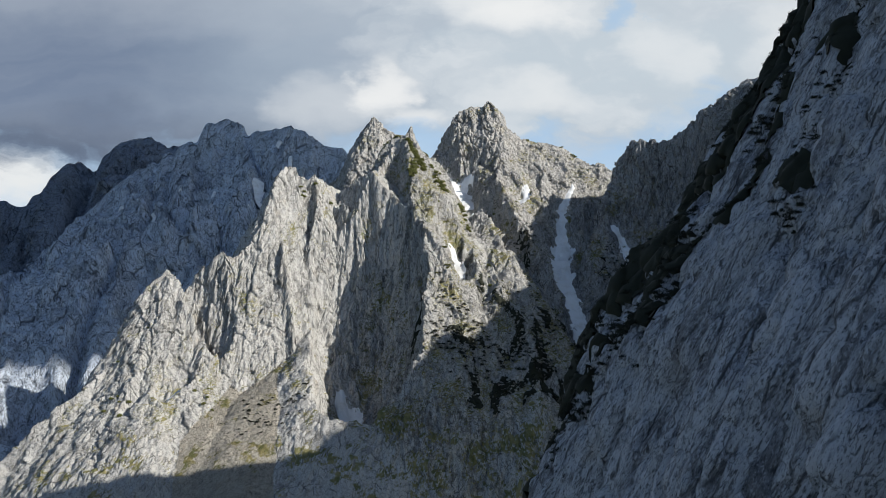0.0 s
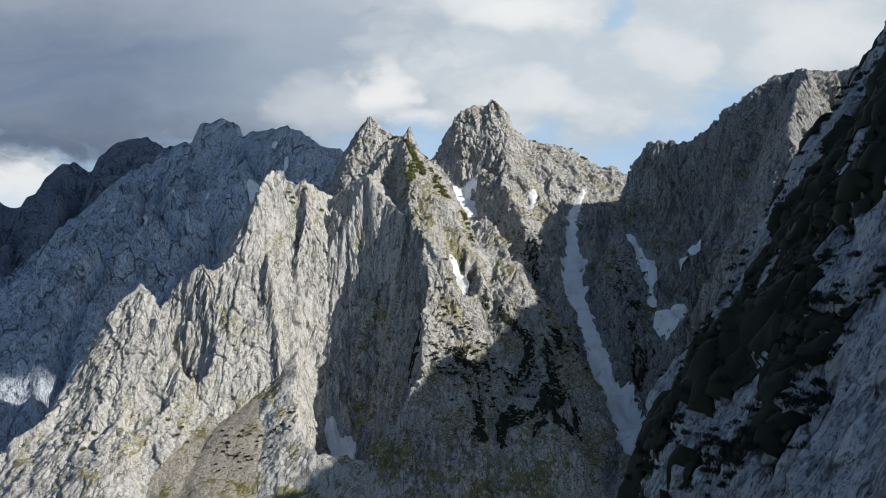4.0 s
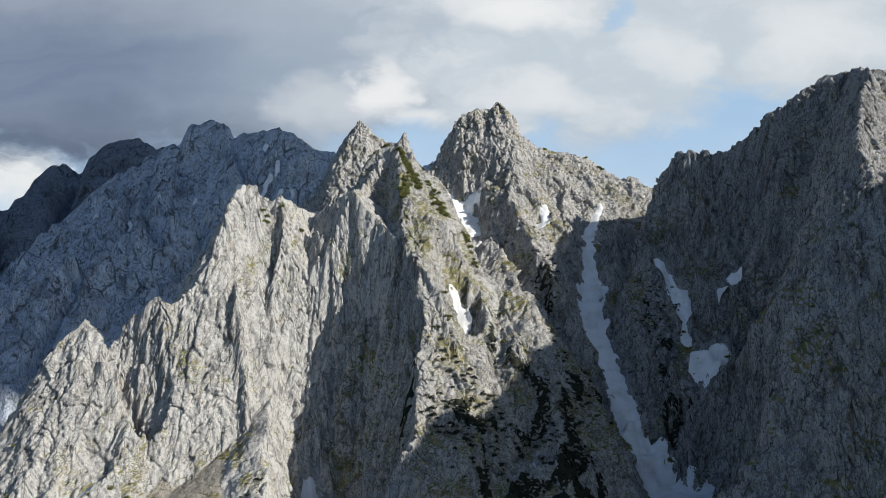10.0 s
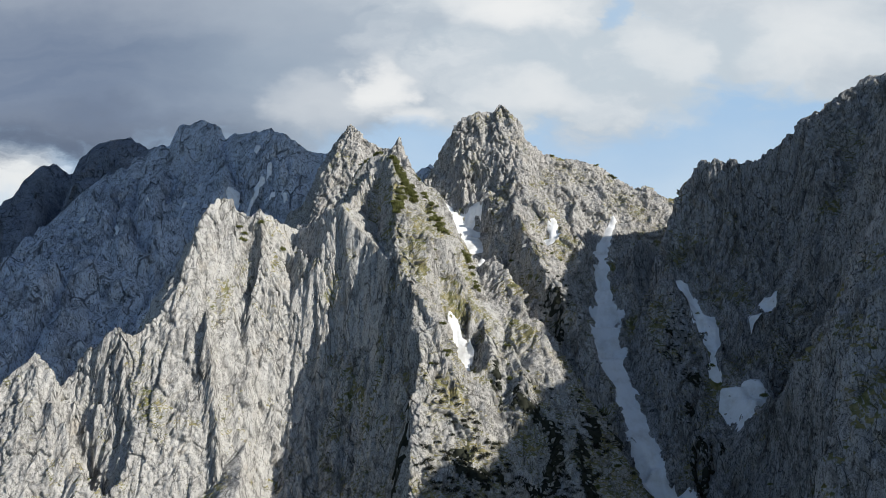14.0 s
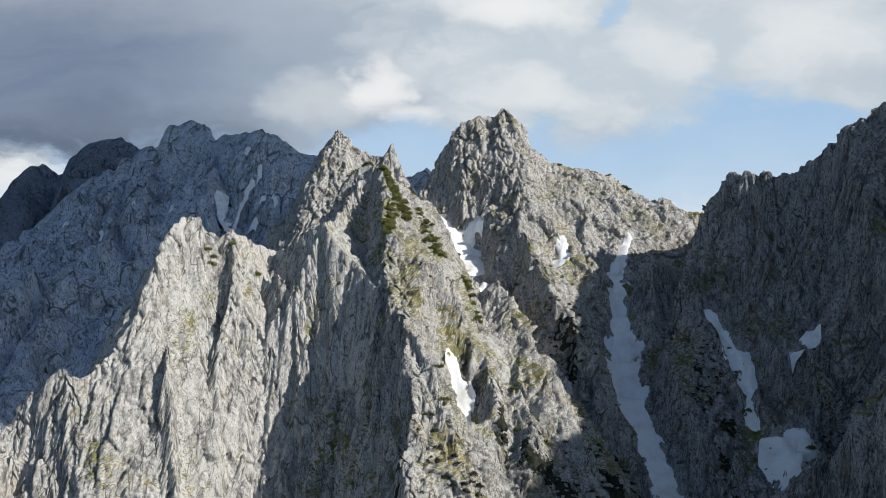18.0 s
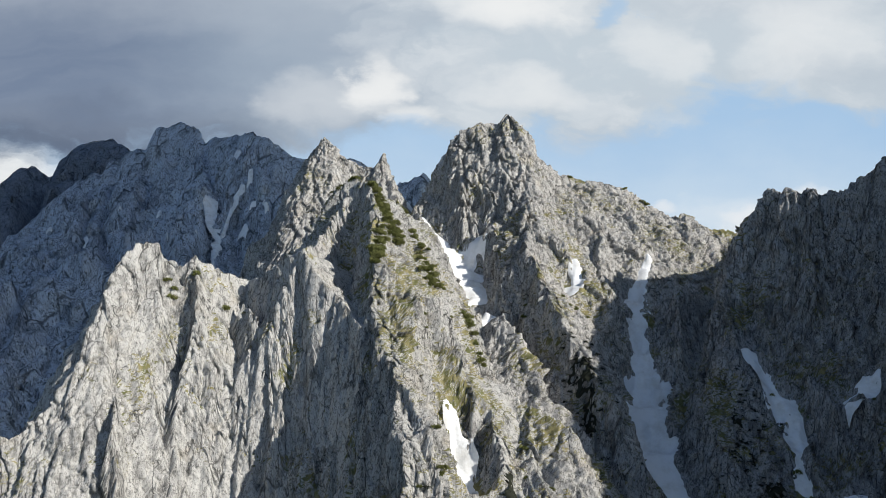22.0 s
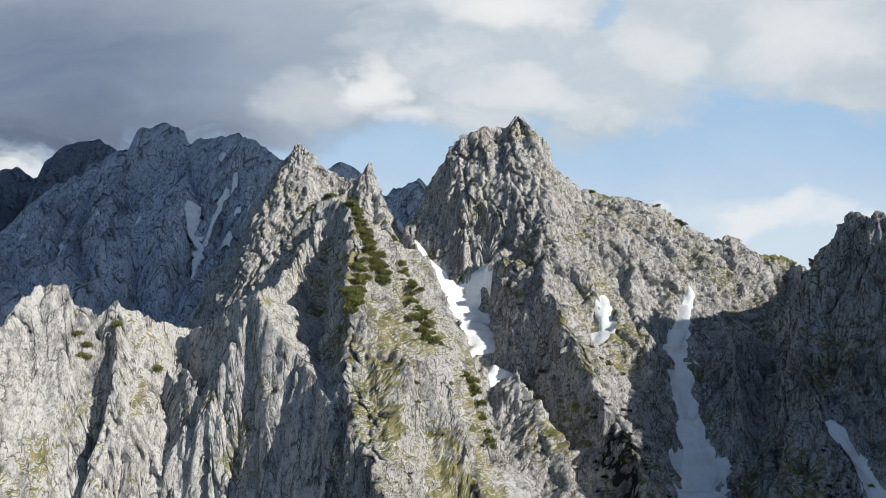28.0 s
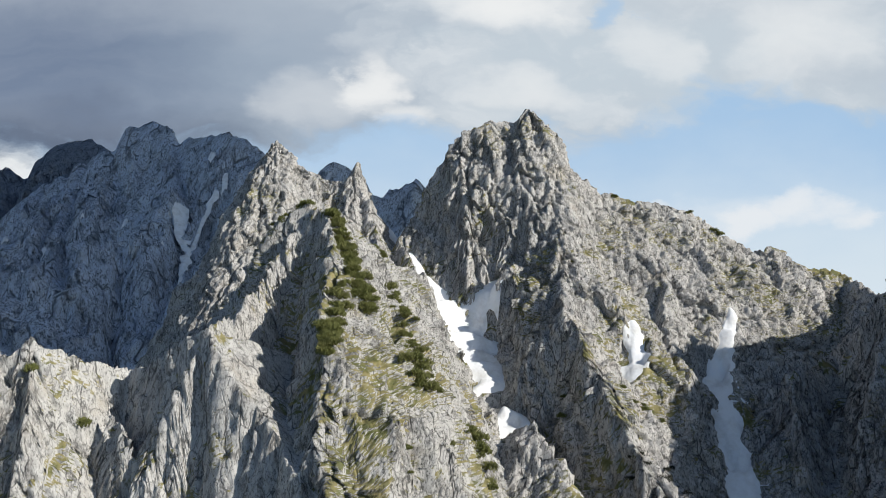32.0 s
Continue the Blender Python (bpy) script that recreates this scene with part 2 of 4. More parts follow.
def snow_material():
    m, t, bsdf = material("old_snow")
    p = t.nodes.new("ShaderNodeNewGeometry").outputs["Position"]
    dirt = trange(t, tnoise(t, p, 0.12, 6, 0.65), 0.42, 0.75)
    t.links.new(tmix(t, dirt, (0.86, 0.88, 0.9), (0.66, 0.66, 0.64)), bsdf.inputs["Base Color"])
    bsdf.inputs["Roughness"].default_value = 0.7
    b = node(t, "ShaderNodeBump", [("Height", tnoise(t, p, 0.7, 5))], Strength=0.5, Distance=0.6)
    t.links.new(b.outputs[0], bsdf.inputs["Normal"])
    return m


SNOW = snow_material()

# ---------------------------------------------------------------- noise and relief


def hashed(i, j, k):
    n = (i * 374761393 + j * 668265263 + k * 2147483647) & 0xFFFFFFFF
    n = ((n ^ (n >> 13)) * 1274126177) & 0xFFFFFFFF
    return ((n ^ (n >> 16)) & 0xFFFF) / 65535.0


def smooth(x, y, z, seed=0):
    """Value noise, 0 to 1."""
    xi, yi, zi = np.floor(x).astype(np.int64), np.floor(y).astype(np.int64), np.floor(z).astype(np.int64)
    u, v, w = x - xi, y - yi, z - zi
    u, v, w = u * u * u * (u * (u * 6 - 15) + 10), v * v * v * (v * (v * 6 - 15) + 10), w * w * w * (w * (w * 6 - 15) + 10)
    zi = zi + seed * 57
    r = 0
    for a, fa in ((0, 1 - u), (1, u)):
        for b, fb in ((0, 1 - v), (1, v)):
            f = fa * fb
            for c, fc in ((0, 1 - w), (1, w)):
                r = r + f * fc * hashed(xi + a, yi + b, zi + c)
    return r


def flat_noise(x, y, seed=0):
    """Value noise over the plan, 0 to 1."""
    xi, yi = np.floor(x).astype(np.int64), np.floor(y).astype(np.int64)
    u, v = x - xi, y - yi
    u, v = u * u * u * (u * (u * 6 - 15) + 10), v * v * v * (v * (v * 6 - 15) + 10)
    k = seed * 57 + 11
    return (hashed(xi, yi, k) * (1 - u) + hashed(xi + 1, yi, k) * u) * (1 - v) + (hashed(xi, yi + 1, k) * (1 - u) + hashed(xi + 1, yi + 1, k) * u) * v


def fractal(x, y, size, octaves, seed=0, sharp=False):
    total, amp, norm = 0, 1.0, 0.0
    c, s = math.cos(0.6), math.sin(0.6)
    x, y = x / size, y / size
    for o in range(octaves):
        n = flat_noise(x, y, seed + o)
        if sharp:
            n = 1 - np.abs(2 * n - 1)
        total, norm = total + amp * n, norm + amp
        x, y, amp = (x * c - y * s) * 2.03, (x * s + y * c) * 2.03, amp * 0.5
    return total / norm


def roof(x, y, crest, left, right, deep, foot):
    """Heights of the two flanks that fall from a crest line; left and right of its run: their steepness down to deep metres off, then foot."""
    best = np.full(x.shape, -1e4)
    for (ax, ay, az), (bx, by, bz) in zip(crest[:-1], crest[1:]):
        ex, ey = bx - ax, by - ay
        l2 = ex * ex + ey * ey
        px, py = x - ax, y - ay
        t = np.clip((px * ex + py * ey) / l2, 0, 1)
        qx, qy = px - t * ex, py - t * ey
        d = np.sqrt(qx * qx + qy * qy)
        side = (ex * qy - ey * qx) / (math.sqrt(l2) * (d + 1e-3))
        k = right + (left - right) * (0.5 + 0.5 * side)
        fall = np.minimum(d, deep) * k + np.maximum(d - deep, 0) * foot
        np.maximum(best, az + t * (bz - az) - fall, out=best)
    return best


def grid(xs, ys, z):
    """Points over the plan xs by ys at the heights z, row by row."""
    gx, gy = np.meshgrid(xs, ys)
    return np.stack([gx, gy, z], -1)


def sheet(name, mat, points, label="", category="mountain", keep=None, kind=""):
    """A mesh over rows of points; keep: which cells it has."""
    ny, nx = points.shape[:2]
    i = np.arange(nx * ny).reshape(ny, nx)
    quad = np.stack([i[:-1, :-1], i[:-1, 1:], i[1:, 1:], i[1:, :-1]], -1)
    quad = quad[keep] if keep is not None else quad.reshape(-1, 4)
    used, quad = np.unique(quad, return_inverse=True)
    quad = quad.reshape(-1, 4)
    me = bpy.data.meshes.new(name)
    me.vertices.add(len(used))
    me.vertices.foreach_set("co", points.reshape(-1, 3)[used].astype(np.float32).ravel())
    me.loops.add(quad.size)
    me.loops.foreach_set("vertex_index", quad.astype(np.int32).ravel())
    me.polygons.add(len(quad))
    me.polygons.foreach_set("loop_start", np.arange(0, quad.size, 4, dtype=np.int32))
    me.update(calc_edges=True)
    me.materials.append(mat)
    ob = new(name, me)
    return tagged(ob, label, category, "", kind)


def mixed(i, j, k):
    """A whole number of 30 random bits for each cell."""
    n = (i * 374761393 + j * 668265263 + k * 1440662683) & 0xFFFFFFFF
    n = ((n ^ (n >> 13)) * 1274126177) & 0xFFFFFFFF
    return (n ^ (n >> 16)) & 0x3FFFFFFF


def cells(x, y, z, wide, tall, seed):
    """Jointed rock: for each point the tilted face of the block that it belongs to (about -1 to 1), and 1 in the joints between blocks."""
    p = np.stack([x / wide, y / wide, z / tall])
    low = np.floor(p - 0.5).astype(np.int64)
    near, next_, who = np.full(x.shape, 9.0), np.full(x.shape, 9.0), np.zeros(x.shape, np.int64)
    off = np.zeros(p.shape)
    for a, b, c in itertools.product((0, 1), repeat=3):
        i, j, k = low[0] + a, low[1] + b, low[2] + c
        n = mixed(i, j, k + seed * 131)
        d = np.stack([p[0] - i - 0.5 - 0.8 * ((n & 1023) / 1023.0 - 0.5), p[1] - j - 0.5 - 0.8 * ((n >> 10 & 1023) / 1023.0 - 0.5), p[2] - k - 0.5 - 0.8 * ((n >> 20 & 1023) / 1023.0 - 0.5)])
        r = (d * d).sum(0)
        closer = r < near
        next_ = np.where(closer, near, np.minimum(next_, r))
        near, who, off = np.where(closer, r, near), np.where(closer, n, who), np.where(closer, d, off)
    n = mixed(who, who >> 7, who >> 15)
    tilt = sum(o * ((n >> s_ & 255) / 127.5 - 1) for o, s_ in zip(off, (0, 8, 16)))
    rise = (n >> 22 & 255) / 127.5 - 1
    return 0.5 * rise + 0.9 * tilt, np.exp(-(((np.sqrt(next_) - np.sqrt(near)) / 0.09) ** 2))


def fissure(x, y, z, wide, tall, seed, width):
    """1 along thin upright cracks that wander through the rock, 0 off them."""
    return np.exp(-(((smooth(x / wide, y / wide, z / tall, seed) - 0.5) / width) ** 2))


def softened(points, steps):
    """The same points smoothed over their neighbours, for the lie of the land without its detail."""
    for k in steps:
        for side in (0, 1):
            pad = [(0, 0)] * 3
            pad[side] = (k, k)
            q = np.pad(points, pad, "edge")
            n = points.shape[side]
            points = 0.25 * q.take(range(n), side) + 0.5 * points + 0.25 * q.take(range(2 * k, n + 2 * k), side)
    return points


def outward(points):
    """Unit normals over rows of points, turned upwards."""
    n = np.cross(np.gradient(points, axis=1), np.gradient(points, axis=0))
    n *= np.where(n[..., 2:] < 0, -1, 1)
    return n / np.maximum(np.linalg.norm(n, axis=-1, keepdims=True), 1e-9)


def broken(points, amount, scale=1.0, lean=0.0, joints=1.0, open_=1.0, steps=(2, 4, 8)):
    """Rock broken into upright blocks, cracks and grit, pushed out along the normals; lean: metres across for a metre up; open_: how wide its cracks gape."""
    x, y, z = points[..., 0] + lean * points[..., 2], points[..., 1], points[..., 2]
    wob = [smooth(x / (13 * scale), y / (13 * scale), z / (26 * scale), 70 + k) - 0.5 for k in range(3)]
    x, y, z = x + 4 * scale * wob[0], y + 4 * scale * wob[1], z + 9 * scale * wob[2]
    big, joint1 = cells(x, y, z + 0.35 * x, 8 * scale, 32 * scale, 3)
    mid, joint2 = cells(x, y, z - 0.25 * x, 3.1 * scale, 8.5 * scale, 5)
    bit, joint3 = cells(x, y, z + 0.15 * x, 1.5 * scale, 3.0 * scale, 7)
    grit = smooth(x / (0.8 * scale), y / (0.8 * scale), z / (1.6 * scale), 9) - 0.5
    out = 2.5 * big + 1.4 * mid + 0.85 * bit + 0.15 * grit
    out = out - joints * (0.7 * joint1 + 0.75 * joint2 + 0.45 * joint3 + 2.2 * fissure(x, y, z, 9 * scale, 70 * scale, 11, 0.016 * open_) + 1.0 * fissure(x, y, z, 4 * scale, 24 * scale, 12, 0.018 * open_))
    return points + outward(softened(points, steps)) * (out * scale * amount)[..., None] * (1, 1, 0.5)


# ---------------------------------------------------------------- the massif
# each body's crest lines in metres: its part's name, x, y, z along it; then left and right steepness, depth of the steep part, steepness of its foot
RIDGES = {
    "front_wall": [
        ("wall", [(-84, 566, 83), (-90, 558, 86), (-97, 552, 92), (-111, 550, 95), (-117, 543, 88), (-121, 532, 70), (-126, 522, 48), (-131, 518, 37), (-141, 513, 26), (-158, 507, 37), (-166, 507, 14)], 2.9, 1.9, 46, 2.0),
        ("tower", [(-166, 507, 12), (-176, 509, 8), (-185, 510, 17), (-196, 508, 8), (-202, 500, -14), (-213, 485, -42), (-227, 470, -61), (-245, 460, -78), (-265, 450, -100), (-310, 425, -150)], 1.7, 1.8, 40, 1.1),
        ("saddle_ridge", [(-84, 567, 82), (-77, 574, 80), (-67, 566, 83), (-58, 557, 89), (-53, 553, 91), (-50, 566, 94)], 1.9, 4.6, 48, 2.4),
        ("pillar", [(-76, 560, 70), (-66, 546, 60), (-65, 541, 57), (-66, 533, 37), (-66, 524, 13), (-67, 514, -11), (-70, 503, -40)], 3.6, 3.6, 30, 2.4),
        ("pillar", [(-66, 542, 57), (-76, 536, 52), (-84, 531, 46), (-85, 524, 20), (-80, 517, -2), (-78, 508, -34)], 4.0, 5.0, 26, 2.4),
        ("pillar", [(-113, 540, 46), (-111, 521, 36), (-110, 513, 29), (-106, 507, 8), (-102, 502, -10), (-99, 496, -34)], 5.0, 5.0, 22, 2.4),
        ("west_face", [(-25, 522, 58), (-33, 533, 66), (-44, 545, 78), (-53, 553, 91)], 4.6, 0.3, 60, 2.4),
        ("gully_bed", [(-50, 560, 52), (-53, 542, 16), (-60, 524, -20), (-68, 508, -56), (-58, 494, -85), (-54, 484, -102), (-49, 464, -124), (-44, 440, -150)], 0.8, 0.8, 40, 0.9),
        ("scree_slope", [(-98, 510, -30), (-102, 496, -42), (-108, 470, -62), (-116, 440, -92), (-125, 390, -150)], 0.62, 0.62, 40, 0.8),
        ("scree_slope", [(-138, 508, -33), (-140, 494, -48), (-142, 470, -70), (-150, 430, -110)], 0.66, 0.66, 40, 0.8),
        ("spur", [(-168, 492, -28), (-175, 461, -57), (-178, 430, -95), (-190, 390, -150)], 0.95, 0.95, 40, 0.8),
    ],
    "central_rib": [
        ("crest", [(-44, 605, 122), (-36, 605, 127), (-30, 600, 125), (-25, 580, 108), (-24, 562, 97), (-25, 548, 88), (-24, 530, 68), (-25, 519, 57), (-30, 514, 18), (-31, 503, -20), (-20, 482, -60), (-8, 440, -110)], 0.75, 2.6, 30, 2.0),
        ("left_face", [(-36, 604, 122), (-44, 597, 112), (-50, 582, 96), (-51, 572, 90)], 2.6, 1.2, 60, 1.5),
        ("turf_face", [(-15, 609, 110), (-8, 588, 92), (-1, 572, 77), (6, 552, 60), (3, 524, 38), (-4, 499, 4), (2, 470, -45)], 1.3, 0.6, 45, 1.5),
        ("spur", [(1, 574, 73), (12, 553, 55), (30, 539, 35), (49, 524, 26), (66, 516, 0), (80, 494, -48)], 1.5, 1.1, 40, 1.4),
        ("spur", [(31, 538, 36), (38, 505, 9), (47, 472, -27), (58, 450, -50), (66, 420, -95)], 1.4, 1.2, 40, 1.4),
    ],
    "twin_peak": [
        ("tower", [(-22, 688, 141), (-27, 689, 150), (-31, 689, 155), (-36, 690, 147), (-42, 691, 147), (-54, 690, 154), (-62, 690, 162), (-67, 690, 163), (-73, 692, 155), (-80, 697, 130), (-88, 698, 114), (-104, 700, 104), (-118, 702, 82), (-140, 706, 48)], 2.2, 2.2, 60, 1.5),
        ("connecting_ridge", [(-36, 605, 120), (-38, 635, 112), (-34, 665, 126), (-31, 688, 150)], 1.6, 1.8, 60, 1.4),
        ("spur", [(-28, 688, 146), (-21, 668, 124), (-17, 640, 108), (-15, 612, 108)], 1.5, 1.4, 40, 1.4),
    ],
    "main_peak": [
        ("summit", [(-14, 700, 122), (-4, 686, 134), (6, 674, 150), (10, 672, 162), (26, 672, 168), (36, 673, 169), (41, 671, 174), (46, 671, 174), (51, 674, 165), (57, 675, 152)], 2.0, 2.1, 28, 1.25),
        ("serrated_ridge", [(57, 675, 152), (72, 676, 141), (93, 676, 134), (106, 676, 132), (118, 675, 125), (130, 674, 118), (144, 675, 116), (153, 675, 109), (168, 672, 106), (165, 640, 97), (150, 603, 106)], 1.5, 1.2, 75, 1.3),
        ("buttress", [(44, 668, 164), (49, 646, 126), (46, 620, 100), (42, 600, 91), (39, 585, 82), (36, 572, 52), (40, 555, 34)], 1.1, 1.2, 50, 1.5),
        ("buttress", [(11, 671, 160), (13, 658, 138), (17, 645, 116), (24, 628, 98)], 0.9, 1.8, 40, 1.5),
        ("buttress", [(87, 660, 116), (83, 630, 92), (76, 577, 47), (80, 540, 4), (84, 505, -44)], 1.2, 1.5, 50, 1.5),
    ],
    "right_peak": [
        ("wall", [(150, 603, 106), (143, 588, 117), (147, 583, 121), (154, 572, 119), (171, 565, 122), (188, 562, 134), (204, 558, 146), (224, 553, 158), (238, 545, 160), (262, 535, 157), (290, 510, 158), (312, 430, 150), (300, 336, 140), (300, 300, 130)], 1.6, 2.1, 95, 1.3),
        ("spur", [(236, 545, 160), (226, 510, 150), (206, 480, 124), (184, 450, 98), (168, 430, 30), (150, 420, -40)], 2.0, 2.0, 60, 1.5),
        ("bowl_buttress", [(138, 588, 108), (122, 562, 56), (114, 530, 12), (110, 505, -24), (112, 490, -46)], 1.4, 1.2, 50, 1.5),
        ("bowl_buttress", [(188, 560, 126), (172, 538, 56), (160, 515, 10), (152, 494, -22), (140, 482, -40)], 1.5, 1.4, 50, 1.5),
    ],
}
LABELS = {
    "front_wall": "sunlit pale limestone wall with spires and scree below",
    "central_rib": "steep limestone rib with turf ledges and dwarf pines",
    "twin_peak": "jagged grey limestone towers behind the rib",
    "main_peak": "pointed grey limestone summit with gullies and a serrated ridge",
    "right_peak": "shaded dark limestone peak with a fluted wall",
}
# gullies and hollows: x, y, z and half width of the floor along each; then the steepness of their sides and the depth of snow in them
GULLIES = [
    ([(112, 645, 94, 0.4), (107, 639, 85, 1.4), (98, 624, 67, 2.6), (94, 596, 45, 3.5), (90, 574, 24, 7), (88, 555, 9, 5.5), (92, 532, -12, 4), (98, 505, -36, 4.5), (106, 490, -51, 10), (113, 474, -67, 15), (111, 450, -88, 13)], 1.3, 1.2),
    ([(127, 563, 52, 1), (132, 550, 37, 2), (135, 541, 27, 2.8), (133, 532, 15, 2.4), (131, 524, 3, 1.5)], 1.1, 1.0),
    ([(131, 519, -1, 1.5), (138, 515, 0, 5), (146, 515, 4, 5), (142, 508, -5, 4), (139, 503, -12, 1)], 1.0, 1.0),
    ([(165, 541, 51, 1), (163, 538, 42, 2), (160, 536, 35, 2.4), (152, 536, 32, 1.5)], 1.0, 0.9),
    ([(161, 505, -18, 1), (158, 500, -24, 1.6)], 1.0, 0.8),
    ([(-13, 696, 129, 2.5), (-13, 687, 117, 2.5)], 1.2, 0.8),
    ([(-7, 666, 114, 0.4), (0, 655, 104, 1.0), (7, 643, 95, 2.6), (14, 631, 84, 5), (19, 620, 75, 5.5), (22, 610, 68, 4.5)], 1.2, 1.6),
    ([(29, 643, 107, 1.6), (21, 641, 99, 3), (13, 634, 88, 4.5)], 1.2, 1.4),
    ([(23, 604, 64, 2.5), (26, 596, 58, 4.5), (27, 588, 53, 3), (28, 585, 50, 1)], 1.2, 1.4),
    ([(69, 621, 92, 0.8), (68, 615, 85, 1.3), (65, 608, 76, 2.6), (62, 604, 71, 1.8)], 1.1, 0.9),
    ([(6, 529, 38, 0.5), (7, 524, 30, 1.0), (10, 519, 20, 2.4), (11, 515, 12, 3.2), (13, 511, 4, 2.0), (14, 508, -1, 0.8)], 1.2, 0.9),
    ([(-68, 508, -57, 2.5), (-62, 500, -73, 4.5), (-58, 494, -86, 5), (-55, 488, -98, 3.5)], 1.0, 1.0),
    ([(-52, 478, -109, 2.5), (-50, 466, -122, 3.5)], 1.0, 0.9),
    ([(42, 470, -47, 0.8), (43, 466, -55, 1.5)], 1.0, 0.8),
    ([(47, 560, 53, 1), (48, 557, 50, 1.4)], 1.0, 0.7),
    ([(-161, 470, -58, 0.8), (-168, 461, -66, 1.2)], 0.9, 0.6),
    # bare gullies
    ([(-97, 545, 44, 0), (-98, 534, 20, 0), (-93, 526, 8, 0), (-80, 515, -10, 0), (-72, 508, -24, 0)], 3.2, 0),
    ([(-172, 511, -4, 1.5), (-164, 504, -25, 3), (-153, 497, -42, 3), (-144, 490, -55, 2)], 4.0, 0),
    ([(33, 594, 49, 0), (42, 572, 38, 0), (56, 548, 14, 0), (72, 528, -14, 0), (90, 505, -44, 0)], 1.3, 0),
    ([(146, 650, 88, 0), (134, 618, 72, 0), (118, 592, 48, 0), (100, 562, 18, 0)], 1.5, 0),
]


def axis(*runs):
    return np.concatenate([np.arange(a, b, step) for a, b, step in runs])


gx1 = axis((-420, -250, 2.4), (-250, -210, 1.0), (-210, 175, 0.6), (175, 270, 0.9), (270, 520, 3.0))
gy1 = axis((300, 436, 1.5), (436, 702, 0.45), (702, 860, 3.0))


def channel(x, y, line, k, rag):
    """Heights of the sides that rise from a gully's floor, and the distance past that floor."""
    best, gap = np.full(x.shape, 1e4), np.full(x.shape, 1e4)
    for (ax, ay, az, aw), (bx, by, bz, bw) in zip(line[:-1], line[1:]):
        ex, ey = bx - ax, by - ay
        t = np.clip(((x - ax) * ex + (y - ay) * ey) / (ex * ex + ey * ey), 0, 1)
        w = aw + t * (bw - aw)
        d = np.maximum(np.hypot(x - ax - t * ex, y - ay - t * ey) - w - rag * np.minimum(w / 2.5, 1), 0)
        np.minimum(best, az + t * (bz - az) + d * k + (0.2 if k >= 1.2 else 0.06) * np.maximum(d - 3, 0) ** 2, out=best)
        np.minimum(gap, d, out=gap)
    return best, gap


def blocks(x, y, size, seed):
    """Upright blocks of random height, -0.5 to 0.5, as jointed rock breaks into them."""
    x, y = x / size, y / size
    xi, yi = np.floor(x).astype(np.int64), np.floor(y).astype(np.int64)
    near, value = np.full(x.shape, 9.0), np.zeros(x.shape)
    for a in (-1, 0, 1):
        for b in (-1, 0, 1):
            i, j = xi + a, yi + b
            d = (i + hashed(i, j, seed) - x) ** 2 + (j + hashed(i, j, seed + 5) - y) ** 2
            value = np.where(d < near, hashed(i, j, seed + 9), value)
            near = np.minimum(near, d)
    return value - 0.5


def massif(x, y):
    """Heights of the massif and which of its parts each place belongs to."""
    broad = (fractal(x, y, 30, 3, 1) - 0.5, fractal(x, y, 30, 3, 9) - 0.5)
    small = (fractal(x, y, 8, 3, 5) - 0.5, fractal(x, y, 8, 3, 13) - 0.5)
    wx_, wy_ = x + 6 * broad[0] + 1.6 * small[0], y + 6 * broad[1] + 1.6 * small[1]
    floor_z = -165 - 0.35 * np.maximum(470 - y, 0) - 0.6 * np.maximum(y - 520, 0) + 30 * (fractal(x, y, 80, 3, 3) - 0.5)
    best, who = floor_z, np.zeros(x.shape, int)
    n = 0
    for lines in RIDGES.values():
        for _, *line in lines:
            n += 1
            h = roof(wx_, wy_, *line)
            who = np.where(h > best, n, who)
            best = np.maximum(best, h)
    gap = np.full(x.shape, 1e4)
    rag = 7.5 * (fractal(x, y, 6.5, 3, 61) - 0.5)
    for line, k, _ in GULLIES:
        lo, d = channel(x + 3 * small[0], y + 3 * small[1], line, k, rag)
        best = np.minimum(best, lo)
        gap = np.minimum(gap, d if _ else d + 5)
    calm = np.clip(gap / 3, 0.06, 1)
    rock = 3.5 * (fractal(x, y, 16, 2, 21, True) - 0.55) + 2.0 * blocks(wx_, wy_ * 0.55, 6.5, 3)
    return best + calm * rock * BULK[who], who, calm


calmer = {"scree_slope": 0.2, "gully_bed": 0.5, "west_face": 0.35, "saddle_ridge": 0.5}
BULK = np.array([0.8] + [calmer.get(line[0], k) for v, k in zip(RIDGES.values(), (0.75, 0.85, 0.95, 1.0, 1.0)) for line in v])
Z, WHO, CALM = massif(*np.meshgrid(gx1, gy1))


def respaced(xs, ys, z, rows):
    """Rows of points spaced evenly along each section of the surface, closer where it looks south."""
    run, rise = np.diff(ys)[:, None], np.diff(z, axis=0)
    step = np.hypot(run, rise) * np.where(rise > -0.3 * run, 1.0, 0.35) * np.where((ys[:-1] > 436) & (ys[:-1] < 702), 1.0, 0.3)[:, None]
    way = np.vstack([np.zeros((1, len(xs))), np.cumsum(step, axis=0)])
    way /= way[-1]
    kernel = np.hanning(67)[1:-1]
    kernel /= kernel.sum()
    padded = np.pad(way, ((0, 0), (32, 32)), "edge")
    way = np.stack([np.convolve(row, kernel, "valid") for row in padded])
    goal = np.linspace(0, 1, rows)
    place = np.stack([np.interp(goal, way[:, c], np.arange(len(ys))) for c in range(len(xs))], 1)
    lo = np.clip(place.astype(int), 0, len(ys) - 2)
    f, col = place - lo, np.arange(len(xs))[None]
    y = ys[lo] + f * (ys[lo + 1] - ys[lo])
    return np.stack([np.broadcast_to(xs[None], y.shape), y, z[lo, col] + f * (z[lo + 1, col] - z[lo, col])], -1), np.clip(np.round(place).astype(int), 0, len(ys) - 1), col


